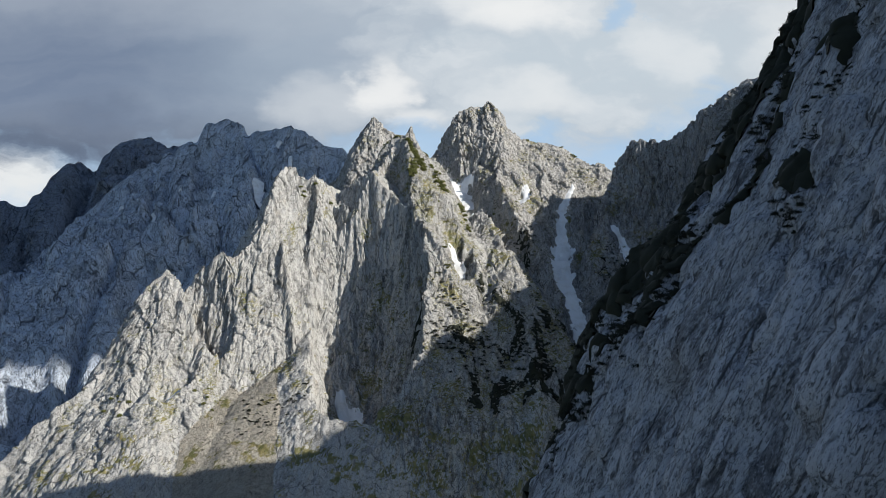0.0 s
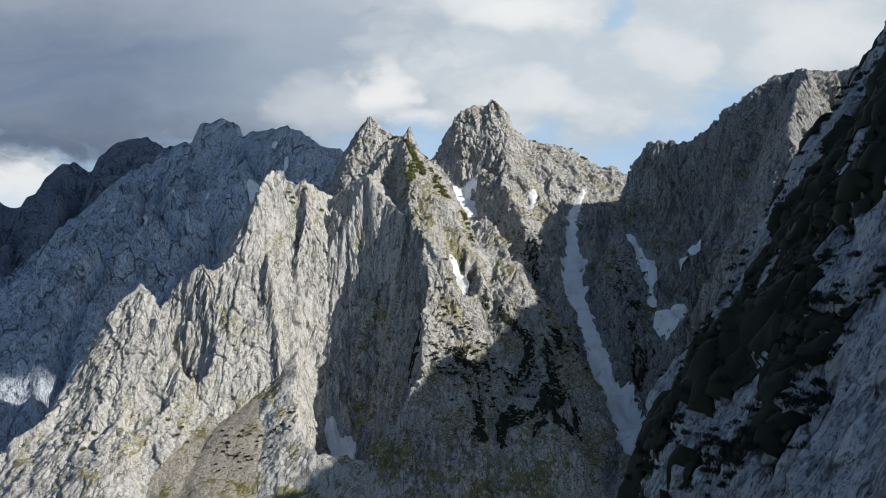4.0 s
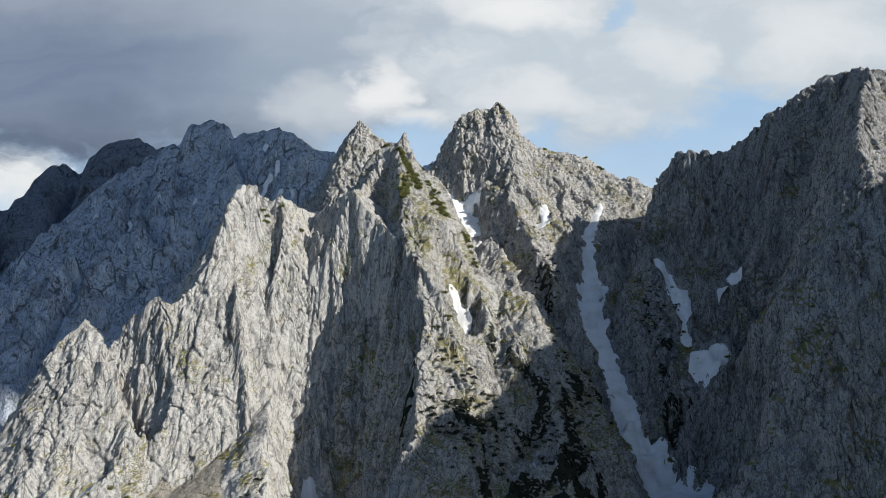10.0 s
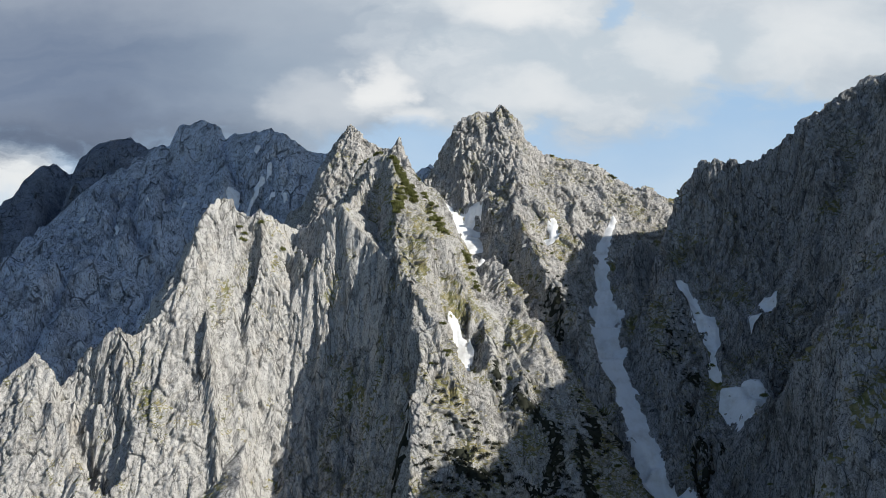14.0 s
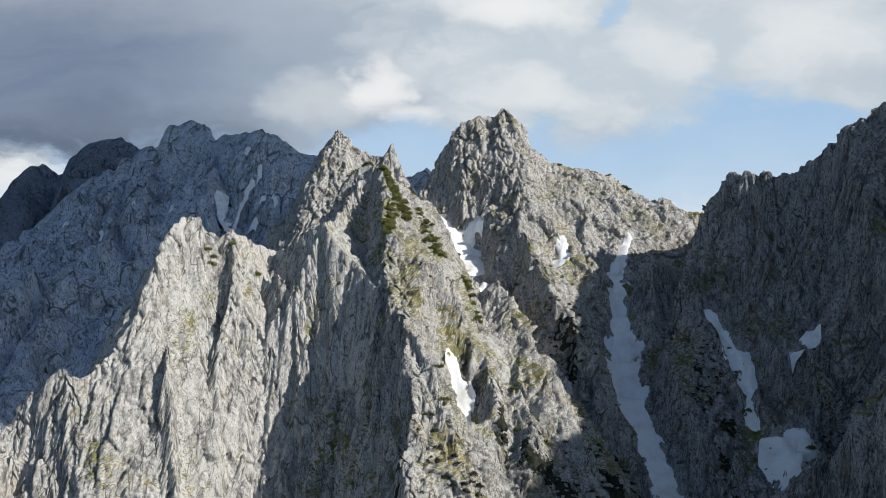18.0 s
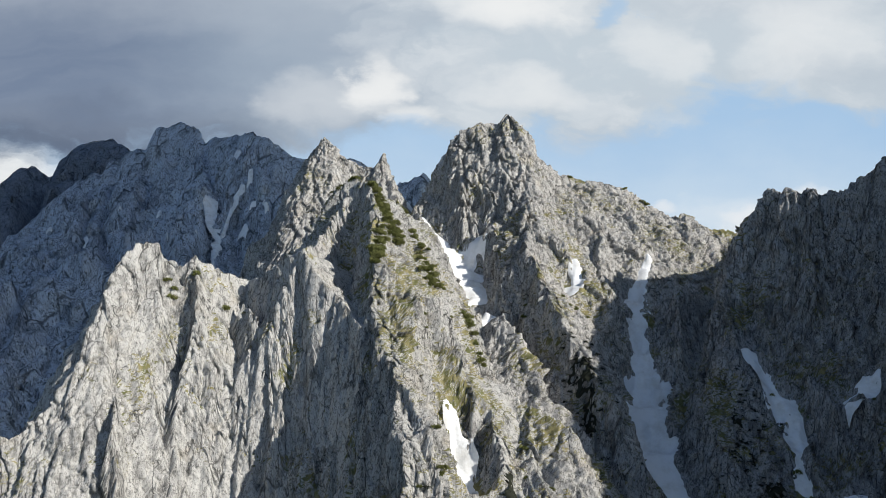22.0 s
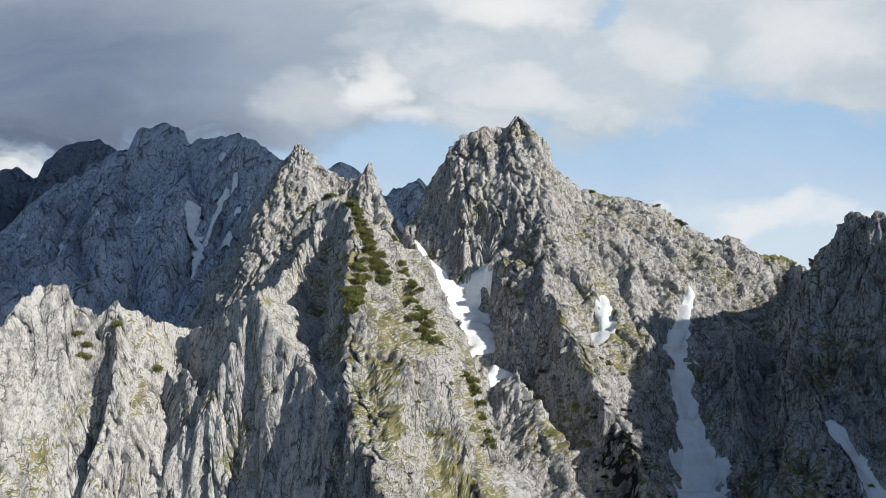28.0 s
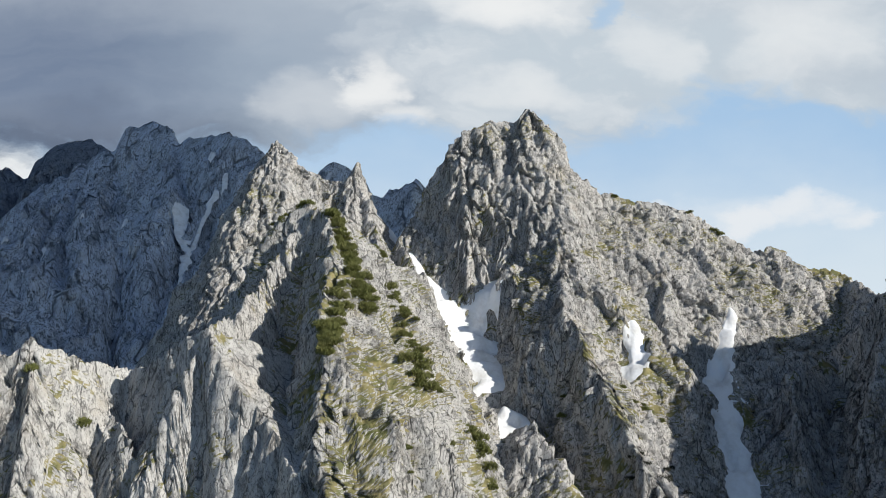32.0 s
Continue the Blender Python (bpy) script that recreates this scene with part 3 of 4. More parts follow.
SMOOTH_ROCK, pick_row, pick_col = respaced(gx1, gy1, Z, 940)
WHOSE, STILL = WHO[pick_row, pick_col], CALM[pick_row, pick_col]
ROCKS = broken(SMOOTH_ROCK, STILL * BULK[WHOSE])
cell = WHOSE[:-1, :-1]
n = 0
for body, lines in RIDGES.items():
    owner = None
    for part_name, *_ in lines:
        n += 1
        mat = SCREE if part_name == "scree_slope" else ROCK_BARE if part_name == "left_face" else {"front_wall": ROCK, "central_rib": ROCK_TURF, "right_peak": ROCK_SHADE}.get(body, ROCK_BARE)
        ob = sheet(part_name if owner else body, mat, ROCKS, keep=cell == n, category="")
        if owner:
            ob.parent = owner
        else:
            owner = tagged(ob, LABELS[body], "mountain")
sheet("ground", ROCK_BARE, ROCKS, "grey scree and rock on the valley floor", "ground", keep=cell == 0, kind="structure")


def levels(xs, ys, z):
    """Looks up the height of a surface at a place of the plan."""
    def at_place(x, y):
        i = int(np.clip(np.searchsorted(xs, x) - 1, 0, len(xs) - 2))
        j = int(np.clip(np.searchsorted(ys, y) - 1, 0, len(ys) - 2))
        u, v = (x - xs[i]) / (xs[i + 1] - xs[i]), (y - ys[j]) / (ys[j + 1] - ys[j])
        return float((z[j, i] * (1 - u) + z[j, i + 1] * u) * (1 - v) + (z[j + 1, i] * (1 - u) + z[j + 1, i + 1] * u) * v)
    return at_place


height_at = levels(gx1, gy1, Z)


# ---------------------------------------------------------------- snow left in the gullies
def snow_bed(line, depth, label, group, ground=None, across=15, step=1.0, over=1.5):
    """A bed of old snow along a gully: level across, sunk into the rock at its rim."""
    pts = np.array(line, float)
    run = np.r_[0, np.cumsum(np.hypot(*np.diff(pts[:, :2], axis=0).T))]
    s = np.linspace(0, run[-1], max(int(run[-1] / step), 3))
    c = np.stack([np.interp(s, run, pts[:, k]) for k in range(4)], 1)
    for _ in range(3):
        c[1:-1] = 0.25 * c[:-2] + 0.5 * c[1:-1] + 0.25 * c[2:]
    d = np.gradient(c[:, :2], axis=0)
    d /= np.maximum(np.hypot(d[:, 0], d[:, 1])[:, None], 1e-6)
    w = np.linspace(-1, 1, across)
    half = (c[:, 3] + 0.7)[:, None] * over * (1 + 1.7 * (fractal(s[:, None] + 40 * np.sign(w)[None], 0 * w[None] + pts[0, 0], 5, 3, 7) - 0.5))
    x = c[:, :1] + d[:, 1:] * w[None] * half
    y = c[:, 1:2] - d[:, :1] * w[None] * half
    base = c[:, 2:3] if ground is None else np.array([[ground(px, py) for px, py in zip(rx, ry)] for rx, ry in zip(x, y)])
    z = base + depth * (1.15 - 0.75 * w[None] ** 2) + 0.5 * (fractal(x, y, 4, 2, 17) - 0.5)
    if ground is None:
        lie = np.array([[height_at(px, py) for px, py in zip(rx, ry)] for rx, ry in zip(x, y)])
        z = np.minimum(z, lie + depth * (1.1 - 1.3 * w[None] ** 2))
    ends = np.minimum(np.arange(len(s)), np.arange(len(s))[::-1])[:, None]
    z = z - np.where(ends == 0, depth * 1.2, 0)
    m, k = x.shape
    i = np.arange(m * k).reshape(m, k)
    faces = np.stack([i[:-1, :-1], i[:-1, 1:], i[1:, 1:], i[1:, :-1]], -1).reshape(-1, 4)
    me = bpy.data.meshes.new("snow_patch")
    me.from_pydata(np.stack([x, y, z], -1).reshape(-1, 3).tolist(), [], faces.tolist())
    for p in me.polygons:
        p.use_smooth = True
    me.materials.append(SNOW)
    return tagged(new("snow_patch", me), label, "snow", group)


for line, k, depth in GULLIES:
    if depth:
        long = len(line) > 6
        snow_bed(line, depth, "long tongue of old snow down a rock gully" if long else "small patch of old snow in a rock hollow", "snow patches")

# ---------------------------------------------------------------- the near slope
gx2 = axis((-420, -60, 6.0), (-60, 10, 2.0), (10, 102, 0.45), (102, 420, 3.0))
gy2 = axis((-150, 40, 3.0), (40, 60, 1.0), (60, 215, 0.42), (215, 304, 2.0))


def near_height(x, y):
    wx_ = x + 6 * (fractal(x, y, 25, 3, 41) - 0.5) + 2.5 * (fractal(x, y, 7, 3, 45) - 0.5)
    wy_ = y + 6 * (fractal(x, y, 25, 3, 49) - 0.5)
    edge = 32.5 + 0.2 * (wy_ - 140) + 0.007 * np.maximum(wy_ - 180, 0) ** 2
    edge = edge + 3.2 * np.clip((wy_ - 142) / 18, 0, 1)
    z = 1.54 * (wx_ - edge) - 0.5 * np.maximum(138 - wy_, 0)
    z = np.minimum(z, 84 - 0.5 * np.maximum(y - 200, 0) + 6 * (fractal(x, y, 40, 3, 57) - 0.5))
    z = np.where(z < -8, -8 + 1.6 * (z + 8), z)
    z = np.maximum(z, roof(wx_, wy_, [(300, 340, 138), (280, 300, 132), (265, 240, 104), (255, 170, 92), (240, 90, 86)], 0.9, 0.9, 200, 0.9))
    z = z + 5 * (fractal(0.35 * x, y, 22, 3, 67) - 0.5) + 1.2 * blocks(0.4 * x, y, 6.0, 13)
    return np.maximum(z, -170)


NEAR = grid(gx2, gy2, near_height(*np.meshgrid(gx2, gy2)))
X2, Y2 = NEAR[..., 0], NEAR[..., 1]
NEAR = broken(NEAR, 0.55 * np.ones(X2.shape), 1.7, -0.5, 1.5, 1.7)
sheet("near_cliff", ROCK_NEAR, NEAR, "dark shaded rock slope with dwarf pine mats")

# ---------------------------------------------------------------- dwarf pines
def needles_material():
    m, t, bsdf = material("pine_needles")
    p = t.nodes.new("ShaderNodeNewGeometry")
    per = t.nodes.new("ShaderNodeObjectInfo").outputs["Random"]
    col = tmix(t, tnoise(t, p.outputs["Position"], 0.9, 4), (0.045, 0.06, 0.014), (0.19, 0.20, 0.05))
    col = tmix(t, tmath(t, "MULTIPLY", per, 0.35), col, (0.14, 0.13, 0.045))
    t.links.new(col, bsdf.inputs["Base Color"])
    bsdf.inputs["Roughness"].default_value = 0.8
    return m


NEEDLES = needles_material()
# copy of the needles for shaded ground: the shade is in its near-black colour
SHADE_NEEDLES, th_t, th_b = material("shade_coloured_needles")
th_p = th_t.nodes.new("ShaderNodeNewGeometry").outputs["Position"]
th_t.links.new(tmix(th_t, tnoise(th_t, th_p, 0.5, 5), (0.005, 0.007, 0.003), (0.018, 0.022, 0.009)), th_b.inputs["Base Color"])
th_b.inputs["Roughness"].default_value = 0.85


def pine_mesh(seed, wide, high, count):
    """A low mat of pine: many upturned sprays over an uneven mound."""
    rng = np.random.default_rng(seed)
    lobes = [(rng.uniform(-0.6, 0.6), rng.uniform(-0.6, 0.6), rng.uniform(0.45, 0.8), rng.uniform(0.6, 1.0)) for _ in range(4)]
    co, faces = [], []
    for _ in range(count):
        lx_, ly_, lr, lh = lobes[rng.integers(4)]
        a, r = rng.uniform(0, 2 * math.pi), math.sqrt(rng.uniform(0, 1))
        x, y = lx_ + lr * r * math.cos(a), ly_ + lr * r * math.sin(a)
        z = lh * math.sqrt(max(1 - r * r, 0)) * rng.uniform(0.55, 1.05)
        base = np.array([x * wide / 2, y * wide / 2, z * high])
        out = np.array([math.cos(a) * r, math.sin(a) * r, 0.9]) + rng.normal(0, 0.35, 3)
        out /= np.linalg.norm(out)
        side = np.cross(out, rng.normal(0, 1, 3))
        side /= np.linalg.norm(side) + 1e-6
        other, ln = np.cross(out, side), rng.uniform(0.28, 0.6) * (0.7 + 0.12 * wide)
        k = len(co)
        co += [base + side * 0.2 * ln - out * 0.5 * ln, base - side * 0.12 * ln + other * 0.18 * ln - out * 0.5 * ln, base - side * 0.1 * ln - other * 0.18 * ln - out * 0.5 * ln, base + out * ln]
        faces += [(k, k + 1, k + 3), (k + 1, k + 2, k + 3), (k + 2, k, k + 3)]
    me = bpy.data.meshes.new("dwarf_pine")
    me.from_pydata([tuple(c) for c in co], [], faces)
    me.materials.append(NEEDLES)
    return me


PINES = [pine_mesh(k, 3.6, 1.5, 330) for k in range(4)]


def sampler(plan, points):
    """Looks up the surface's point over a place of the plan."""
    def at_place(x, y):
        i = int(np.clip(np.searchsorted(plan[0, :, 0], x) - 1, 0, plan.shape[1] - 1))
        j = int(np.clip(np.searchsorted(plan[:, i, 1], y) - 1, 0, plan.shape[0] - 1))
        return Vector(points[j, i])
    return at_place


on_massif, on_near = sampler(SMOOTH_ROCK, ROCKS), sampler(grid(gx2, gy2, 0 * X2), NEAR)
chance = random.Random(5)


def pines(surface, line, count, spread, low, high, label):
    """Pines scattered along a line of the plan."""
    for _ in range(count):
        n = chance.randrange(len(line) - 1) if len(line) > 1 else 0
        (ax, ay), (bx, by) = line[n], line[min(n + 1, len(line) - 1)]
        t = chance.random()
        at_ = surface(ax + t * (bx - ax) + chance.gauss(0, spread), ay + t * (by - ay) + chance.gauss(0, spread))
        k = chance.uniform(low, high)
        ob = new("dwarf_pine", chance.choice(PINES))
        ob.matrix_world = Matrix.LocRotScale(at_ + Vector((0, 0, -0.1 * k)), Euler((chance.uniform(-0.25, 0.1), chance.uniform(-0.2, 0.2), chance.uniform(0, 6.28))), (k, k, k * chance.uniform(0.8, 1.2)))
        tagged(ob, label, "shrub", "dwarf pines")


LEDGE = "low dark green dwarf pine on a rock ledge"
CREST = "dark green dwarf pine mat along the rock crest"
for line, count, spread, low, high in (
    ([(-30, 604), (-24, 592), (-18, 580), (-14, 573)], 90, 1.2, 0.8, 1.5),
    ([(-22, 574), (-21, 562), (-23, 553), (-22, 545)], 56, 0.9, 0.7, 1.4),
    ([(-14, 604), (-9, 591), (-6, 580), (-3, 570), (4, 558)], 44, 1.2, 0.6, 1.3),
    ([(-5, 560), (2, 557)], 9, 1.5, 0.9, 1.6),
    ([(11, 560), (16, 552), (21, 547)], 18, 1.2, 0.9, 1.7),
    ([(-46, 606), (-36, 606)], 12, 1.0, 0.8, 1.3),
):
    pines(on_massif, line, count, spread, low, high, CREST)
for line, count, spread, low, high in (
    ([(-112, 550), (-101, 551), (-90, 556), (-78, 560), (-66, 563)], 20, 1.0, 0.7, 1.3),
    ([(66, 675), (80, 676), (108, 675), (131, 673)], 18, 1.0, 0.5, 1.1),
    ([(43, 605), (40, 598)], 4, 1.2, 0.6, 1.1),
    ([(50, 630)], 3, 2.0, 0.5, 0.8),
    ([(50, 598), (64, 590), (77, 600)], 14, 3.0, 0.5, 1.0),
    ([(-203, 462), (-196, 458), (-183, 460)], 22, 4.0, 0.6, 1.2),
    ([(-150, 468), (-128, 462)], 12, 5.0, 0.5, 0.9),
    ([(-188, 490), (-200, 480)], 6, 3.0, 0.5, 0.9),
    ([(-21, 496), (-10, 488), (5, 494)], 14, 4.0, 0.5, 1.1),
    ([(23, 502), (33, 512), (31, 530)], 16, 3.5, 0.5, 1.1),
    ([(-8, 585), (0, 560), (-8, 540), (8, 525)], 12, 6.0, 0.35, 0.75),
    ([(60, 500), (72, 480), (40, 480)], 16, 6.0, 0.6, 1.3),
    ([(120, 540), (150, 520), (160, 500), (115, 500)], 22, 8.0, 0.5, 1.1),
):
    pines(on_massif, line, (count + 1) * 2 // 5, spread, low * 1.1, high * 1.1, LEDGE)


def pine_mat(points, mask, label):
    """A mat of pine close over the rock where mask is above zero, its top uneven; its colour carries the shade."""
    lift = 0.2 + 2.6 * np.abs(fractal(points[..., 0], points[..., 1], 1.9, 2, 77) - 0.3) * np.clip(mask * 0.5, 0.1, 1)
    sheet("pine_mat", SHADE_NEEDLES, points + outward(points) * lift[..., None], label, "shrubs", keep=(mask > 0)[:-1, :-1], kind="stuff")


def spread(x, y, lines, torn=17, patch=9):
    """How far a place lies within the reach of the lines, with a torn rim."""
    best = np.full(x.shape, -1e3)
    for line, reach in lines:
        np.maximum(best, reach + roof(x, y, [(a, b, 0) for a, b in line], 1, 1, 500, 1), out=best)
    return best + torn * (fractal(x, y, patch, 5, 85) - 0.5)


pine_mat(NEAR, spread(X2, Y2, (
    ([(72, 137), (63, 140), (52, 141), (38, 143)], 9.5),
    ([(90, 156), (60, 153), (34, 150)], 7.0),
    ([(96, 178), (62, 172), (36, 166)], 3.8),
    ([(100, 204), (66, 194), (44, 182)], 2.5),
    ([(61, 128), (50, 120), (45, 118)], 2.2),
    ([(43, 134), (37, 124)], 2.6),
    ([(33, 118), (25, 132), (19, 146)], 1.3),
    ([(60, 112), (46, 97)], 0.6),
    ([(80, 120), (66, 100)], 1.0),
)), "mat of dwarf pine on the shaded slope, coloured near black for shade")
pine_mat(ROCKS, np.where(STILL > 0.9, spread(SMOOTH_ROCK[..., 0], SMOOTH_ROCK[..., 1], (
    ([(-14, 476), (14, 468), (40, 476), (70, 496)], 0.5),
    ([(30, 500), (60, 480), (66, 455), (20, 450)], 1.5),
    ([(76, 520), (64, 548), (56, 566)], -2.0),
    ([(114, 540), (120, 515), (116, 498)], -2.0),
    ([(150, 505), (166, 500), (172, 470)], -1.0),
), 30, 6), -1), "mat of dwarf pine on shaded rock steps, coloured dark for shade")


def thicket(surface, lines, label, seed):
    """Pines grown into one another, too many to tell apart, as one mass."""
    rng = np.random.default_rng(seed)
    source = []
    for me in PINES:
        co = np.empty(len(me.vertices) * 3)
        me.vertices.foreach_get("co", co)
        source.append(co.reshape(-1, 3)[: 4 * 100])
    verts = []
    for line, count, spread, low, high in lines:
        for _ in range(count):
            n = rng.integers(len(line) - 1)
            (ax, ay), (bx, by), t = line[n], line[n + 1], rng.random()
            at_ = np.array(surface(ax + t * (bx - ax) + rng.normal(0, spread), ay + t * (by - ay) + rng.normal(0, spread)))
            k, a = rng.uniform(low, high), rng.uniform(0, 6.28)
            c, s_ = math.cos(a) * k, math.sin(a) * k
            p = source[rng.integers(len(source))]
            verts.append(np.stack([p[:, 0] * c - p[:, 1] * s_, p[:, 0] * s_ + p[:, 1] * c, p[:, 2] * k], 1) + at_)
    v = np.concatenate(verts)
    k = np.arange(0, len(v), 4)[:, None]
    f = np.concatenate([k + np.array([[0, 1, 3]]), k + np.array([[1, 2, 3]]), k + np.array([[2, 0, 3]])])
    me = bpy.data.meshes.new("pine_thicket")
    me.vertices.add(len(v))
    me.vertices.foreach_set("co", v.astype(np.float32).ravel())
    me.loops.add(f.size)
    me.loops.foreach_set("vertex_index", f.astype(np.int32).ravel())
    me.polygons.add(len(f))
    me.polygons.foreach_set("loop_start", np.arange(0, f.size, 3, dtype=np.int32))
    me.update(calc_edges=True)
    me.materials.append(SHADE_NEEDLES)
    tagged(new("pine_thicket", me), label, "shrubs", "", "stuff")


thicket(on_near, (
    ([(68, 138), (63, 140), (57, 139), (52, 141), (46, 142), (38, 143)], 520, 2.6, 0.3, 0.7),
    ([(76, 150), (60, 152), (46, 152), (34, 150)], 300, 4.5, 0.25, 0.65),
    ([(80, 172), (62, 170), (48, 170), (36, 166)], 360, 6.0, 0.3, 0.7),
    ([(84, 196), (66, 192), (52, 188), (44, 182)], 300, 5.0, 0.3, 0.8),
    ([(61, 128), (55, 126), (50, 120), (45, 118), (41, 124)], 170, 1.3, 0.25, 0.6),
    ([(43, 134), (40, 129), (37, 124), (34, 118)], 150, 1.5, 0.25, 0.65),
    ([(60, 112), (54, 108), (46, 100), (46, 95)], 90, 1.6, 0.2, 0.5),
    ([(33, 118), (29, 125), (25, 132), (22, 136), (19, 144)], 260, 1.7, 0.25, 0.7),
    ([(39, 152), (34, 142), (30, 140), (26, 146)], 200, 2.5, 0.3, 0.8),
), "dwarf pine thicket on the shaded slope, coloured near black for shade", 3)
thicket(on_massif, (
    ([(45, 486), (58, 466), (74, 492), (62, 505)], 90, 5.0, 0.4, 1.1),
    ([(-6, 470), (14, 462), (30, 470)], 90, 5.0, 0.5, 1.2),
    ([(-2, 488), (20, 478), (44, 470), (60, 452)], 90, 4.0, 0.5, 1.2),
    ([(-120, 455), (-100, 450), (-85, 462)], 60, 6.0, 0.4, 1.0),
    ([(112, 530), (122, 548), (112, 506)], 60, 5.0, 0.3, 0.8),
    ([(160, 522), (168, 500), (150, 500)], 60, 6.0, 0.3, 0.8),
    ([(64, 575), (56, 560), (70, 550)], 50, 4.0, 0.3, 0.9),
), "dwarf pine thicket on shaded rock steps, coloured dark for shade", 4)

# ---------------------------------------------------------------- the far ranges
FAR = {
    "far_massif": (axis((-1500, 400, 6)), axis((740, 2200, 6)), [
        ([(-900, 1900, 200), (-760, 1820, 290), (-629, 1760, 350), (-598, 1750, 364), (-564, 1740, 382), (-538, 1730, 404), (-487, 1720, 405), (-443, 1690, 382), (-403, 1650, 356), (-362, 1600, 350), (-320, 1560, 354), (-272, 1530, 331), (-202, 1480, 298), (-100, 1450, 250), (200, 1500, 200)], 1.1, 1.35, 110, 0.85),
        ([(-500, 1700, 380), (-520, 1600, 260), (-560, 1480, 165)], 1.0, 0.9, 90, 0.75),
        ([(-340, 1560, 330), (-400, 1430, 190), (-453, 1344, 146), (-537, 1243, 90), (-597, 1226, 66), (-700, 1180, 10)], 0.8, 0.9, 90, 0.8),
        ([(-597, 1226, 66), (-604, 1150, -34), (-626, 1120, -110)], 0.9, 0.9, 90, 0.7),
        ([(-900, 1080, -90), (-700, 1040, -130), (-560, 1000, -150), (-400, 965, -170)], 0.6, 0.6, 90, 0.5),
        ([(-900, 900, -90), (-620, 860, -125), (-480, 830, -160), (-360, 800, -215)], 0.6, 0.6, 90, 0.5)]),
    "far_range": (axis((-2600, -300, 12)), axis((1900, 3300, 12)), [
        ([(-2400, 2500, 250), (-1900, 2600, 300), (-1600, 2680, 330), (-1491, 2700, 348), (-1445, 2750, 430), (-1384, 2780, 474), (-1296, 2800, 507), (-1218, 2800, 554)], 1.1, 1.2, 150, 0.8),
        ([(-1218, 2800, 554), (-1129, 2800, 578), (-1095, 2800, 582), (-1027, 2780, 550), (-900, 2760, 540), (-300, 2700, 420)], 1.1, 1.2, 150, 0.8)]),
    "back_peak": (axis((-300, 200, 4)), axis((1150, 1500, 4)), [
        ([(-200, 1300, 190), (-128, 1275, 245), (-115, 1272, 258), (-101, 1272, 254), (-81, 1272, 245), (-60, 1272, 205), (-48, 1272, 220), (-33, 1271, 230), (-17, 1271, 239), (-7, 1272, 228), (0, 1275, 224), (60, 1300, 180)], 1.6, 1.6, 60, 1.0)]),
}
FAR_LABELS = {"far_massif": "distant limestone massif with snow fields, tinted blue-grey for haze", "far_range": "most distant mountain range, tinted dark blue for haze", "back_peak": "small distant rock towers seen through a gap"}
for n, (name, (ax, ay, lines)) in enumerate(FAR.items()):
    fx, fy = np.meshgrid(ax, ay)
    s = (ax[1] - ax[0]) / 7
    wx_ = fx + 40 * s * (fractal(fx, fy, 180 * s, 4, 61 + n) - 0.5)
    wy_ = fy + 40 * s * (fractal(fx, fy, 180 * s, 4, 71 + n) - 0.5)
    z, whose = np.full(fx.shape, -420.0), np.zeros(fx.shape, int)
    for k, line in enumerate(lines):
        h = roof(wx_, wy_, *line)
        whose = np.where(h > z, k, whose)
        z = np.maximum(z, h)
    calm_far = np.clip(-np.maximum.reduce([roof(fx, fy, [(a, b, 0) for a, b, _ in line[0]], 1, 1, 9000, 1) for line in (lines if name == "far_range" else lines[:1])]) / (60 * s), 0.3, 1)
    lean = fx + 0.35 * fy + 30 * s * (fractal(fx, fy, 120 * s, 3, 51 + n) - 0.5)
    groove = np.abs(fractal(lean, 0.12 * fy, 120 * s, 2, 101 + n) - 0.5)
    z = z - 46 * s * np.exp(-((groove / 0.05) ** 2)) * np.clip(calm_far, 0.5, 1)
    z = z + calm_far * (56 * s * (fractal(lean, 0.25 * fy, 85 * s, 4, 81 + n, True) - 0.55) + 30 * s * blocks(lean, wy_ * 0.4, 75 * s, 40 + n))
    points = broken(grid(ax, ay, z), 1.0 * calm_far, 6.0 * s)
    owner = None
    for k in range(len(lines)):
        part_ob = sheet("ridge" if owner else name, ROCK_RANGE if name == "far_range" else ROCK_FAR_HAZE, points, label="" if owner else FAR_LABELS[name], category="" if owner else "mountain", keep=whose[:-1, :-1] == k)
        if owner:
            part_ob.parent = owner
        owner = owner or part_ob
    if name == "far_massif":
        far_height = levels(ax, ay, softened(points, (1, 1, 2))[..., 2])

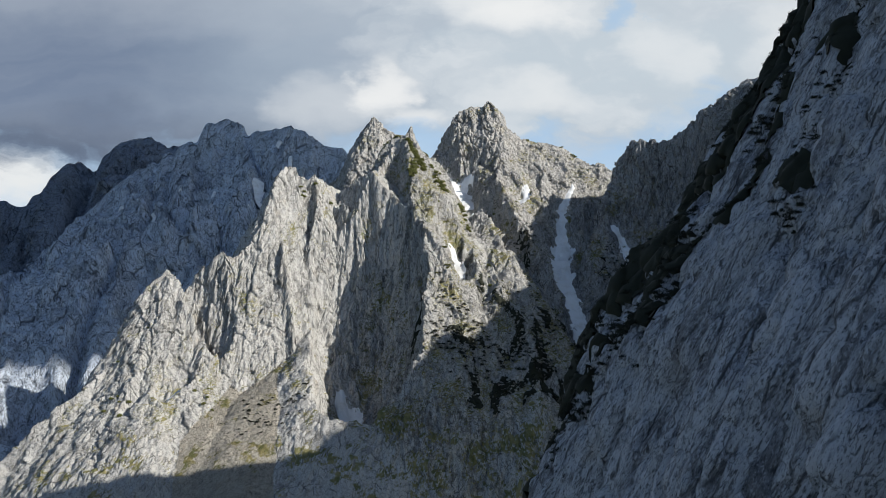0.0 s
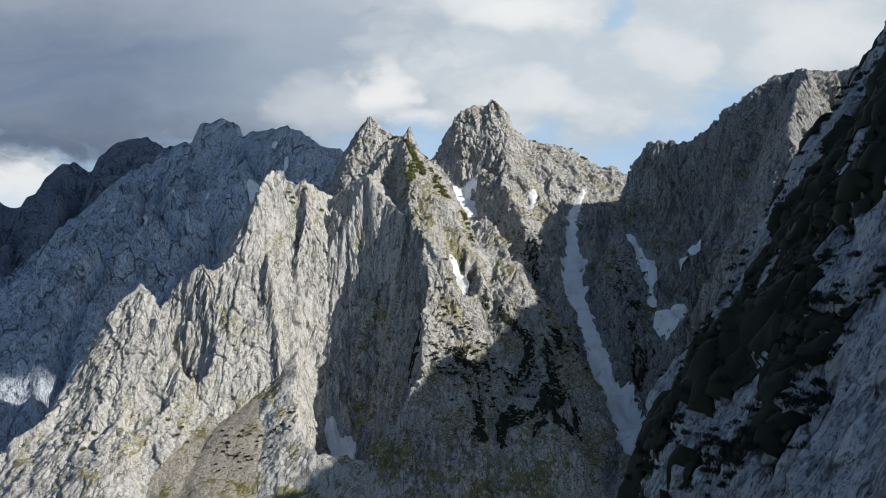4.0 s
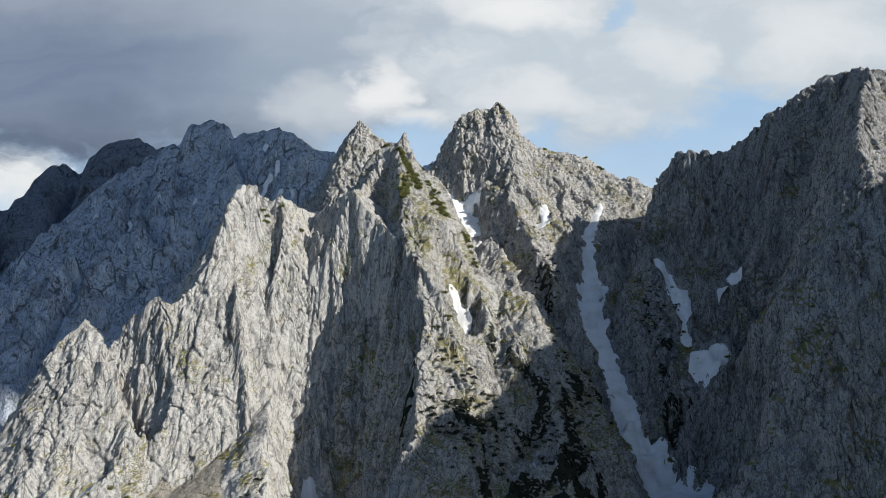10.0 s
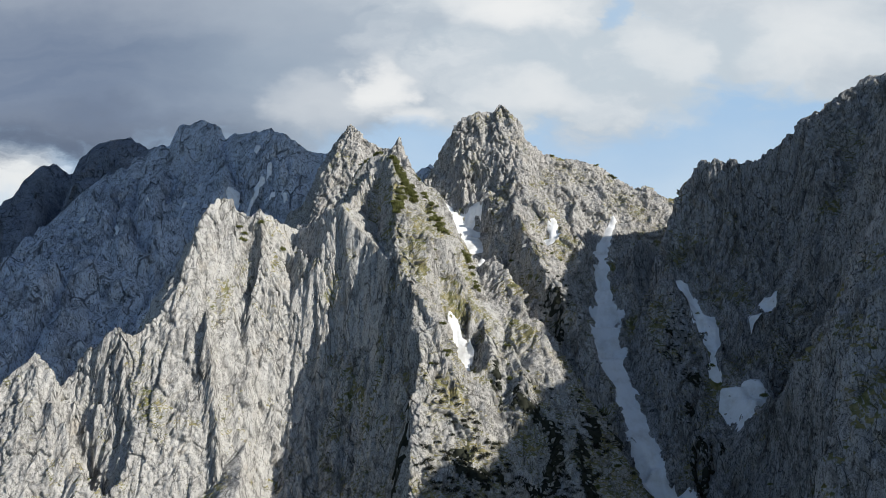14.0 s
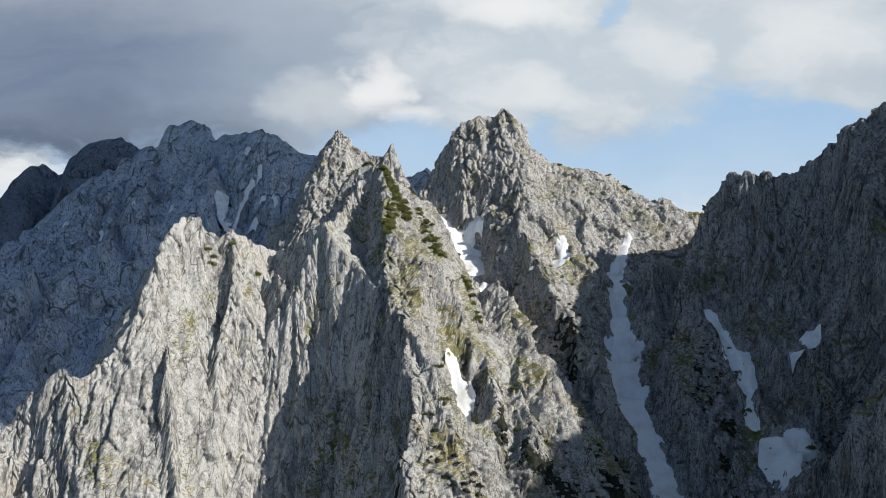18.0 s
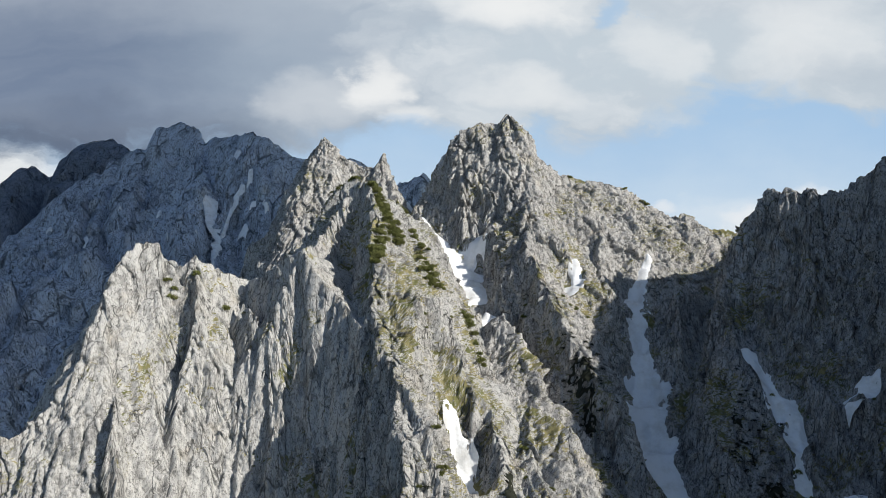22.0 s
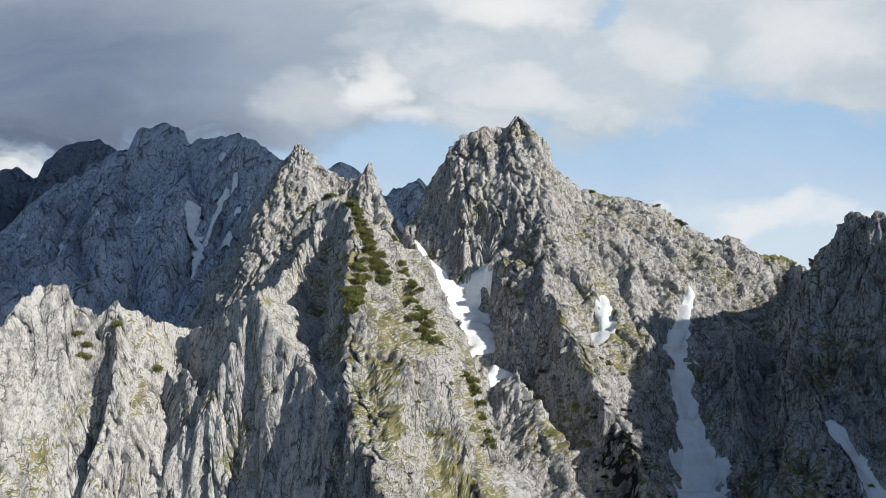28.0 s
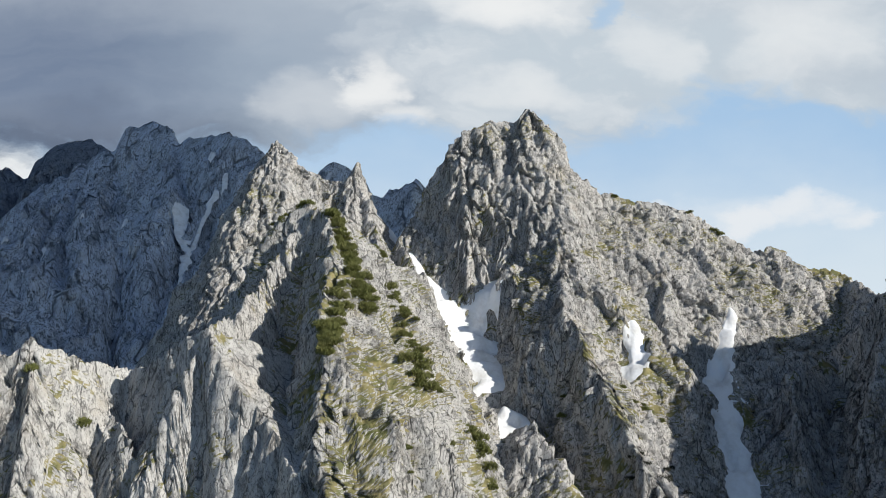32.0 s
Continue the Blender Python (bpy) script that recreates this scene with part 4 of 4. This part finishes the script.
for line in (
    [(-375, 1457, 0, 1.8), (-366, 1467, 0, 6.5), (-360, 1475, 0, 8.4), (-359, 1458, 0, 6.4), (-344, 1433, 0, 5.4), (-333, 1422, 0, 3.5), (-333, 1409, 0, 3.5), (-326, 1366, 0, 1.3)],
    [(-329, 1421, 0, 1.3), (-329, 1449, 0, 1.8), (-323, 1464, 0, 1.4)],
    [(-327, 1460, 0, 2.7), (-317, 1469, 0, 5.5), (-307, 1473, 0, 1.8)],
    [(-336, 1521, 0, 4.8), (-329, 1528, 0, 4.8)],
    [(-304, 1490, 0, 1.4), (-298, 1472, 0, 2.7)],
    [(-363, 1337, 0, 3.3), (-357, 1341, 0, 5.8), (-355, 1350, 0, 2.5)],
    [(-398, 1378, 0, 2.6), (-397, 1379, 0, 3.5)],
    [(-303, 1425, 0, 3.5), (-288, 1417, 0, 2.2)],
    [(-580, 1566, 0, 2.6), (-583, 1556, 0, 3.1)],
    [(-559, 1487, 0, 2.0), (-595, 1549, 0, 2.6)],
    [(-675, 1583, 0, 3.3), (-675, 1581, 0, 3.3)],
    [(-469, 1544, 0, 1.5), (-465, 1522, 0, 2.5)],
    [(-360, 1387, 0, 1.7), (-357, 1397, 0, 1.3)],
    [(-550, 1565, 0, 1.6), (-544, 1568, 0, 1.6)],
    [(-282, 1444, 0, 1.3), (-294, 1440, 0, 1.3)],
    [(-269, 1440, 0, 0.9), (-260, 1425, 0, 1.3)],
    [(-495, 1302, 0, 1.3), (-494, 1296, 0, 1.7)],
):
    snow_bed([(a, b, c, d + 0.5) for a, b, c, d in line], 6.0, "small snow field on the distant massif", "far snow fields", far_height, across=7, step=4, over=1.2)

# ---------------------------------------------------------------- an unseen cloud, added towards the sun to keep the far ranges in shade
cx, cy = np.meshgrid(axis((300, 3600, 60)), axis((-760, 2400, 60)))
cz = 1500 + 120 * (fractal(cx, cy, 500, 4, 95) - 0.5)
CLOUD, ct_, cb_ = material("cloud")
cb_.inputs["Base Color"].default_value = (0.85, 0.86, 0.88, 1)
cb_.inputs["Roughness"].default_value = 1.0
# translucent, so that the shaded ranges still get soft light from it
through_ = ct_.nodes.new("ShaderNodeBsdfTranslucent")
through_.inputs[0].default_value = (0.80, 0.90, 1.0, 1)
both_ = ct_.nodes.new("ShaderNodeMixShader")
both_.inputs[0].default_value = 0.24
ct_.links.new(cb_.outputs[0], both_.inputs[1])
ct_.links.new(through_.outputs[0], both_.inputs[2])
ct_.links.new(both_.outputs[0], ct_.nodes["Material Output"].inputs[0])
rim = fractal(cx, cy, 400, 4, 97)[:-1, :-1]
hold = np.minimum.reduce([cx - 300, 3540 - cx, 3 * (cy + 745), 2340 - cy])[:-1, :-1] > 200 * rim
sheet("unseen_shade_cloud", CLOUD, np.stack([cx, cy, cz], -1), label="unseen cloud added towards the sun to shade the far ranges", category="cloud", keep=hold, kind="structure")

# ---------------------------------------------------------------- the lowland, out to the horizon
lx = axis((-4900, 4901, 200))
ly = axis((-2000, 4901, 200))
lgx, lgy = np.meshgrid(lx, ly)
lz = -330 + 60 * (fractal(lgx, lgy, 900, 3, 91) - 0.5) - 0.02 * np.hypot(lgx, lgy)
LOW, lt_, lb_ = material("lowland")
lp_ = lt_.nodes.new("ShaderNodeNewGeometry").outputs["Position"]
lt_.links.new(tmix(lt_, tnoise(lt_, lp_, 0.004, 6), (0.05, 0.08, 0.04), (0.13, 0.14, 0.09)), lb_.inputs["Base Color"])
lb_.inputs["Roughness"].default_value = 1.0
sheet("lowland", LOW, np.stack([lgx, lgy, lz], -1), label="hazy green lowland far below", category="ground", kind="structure")
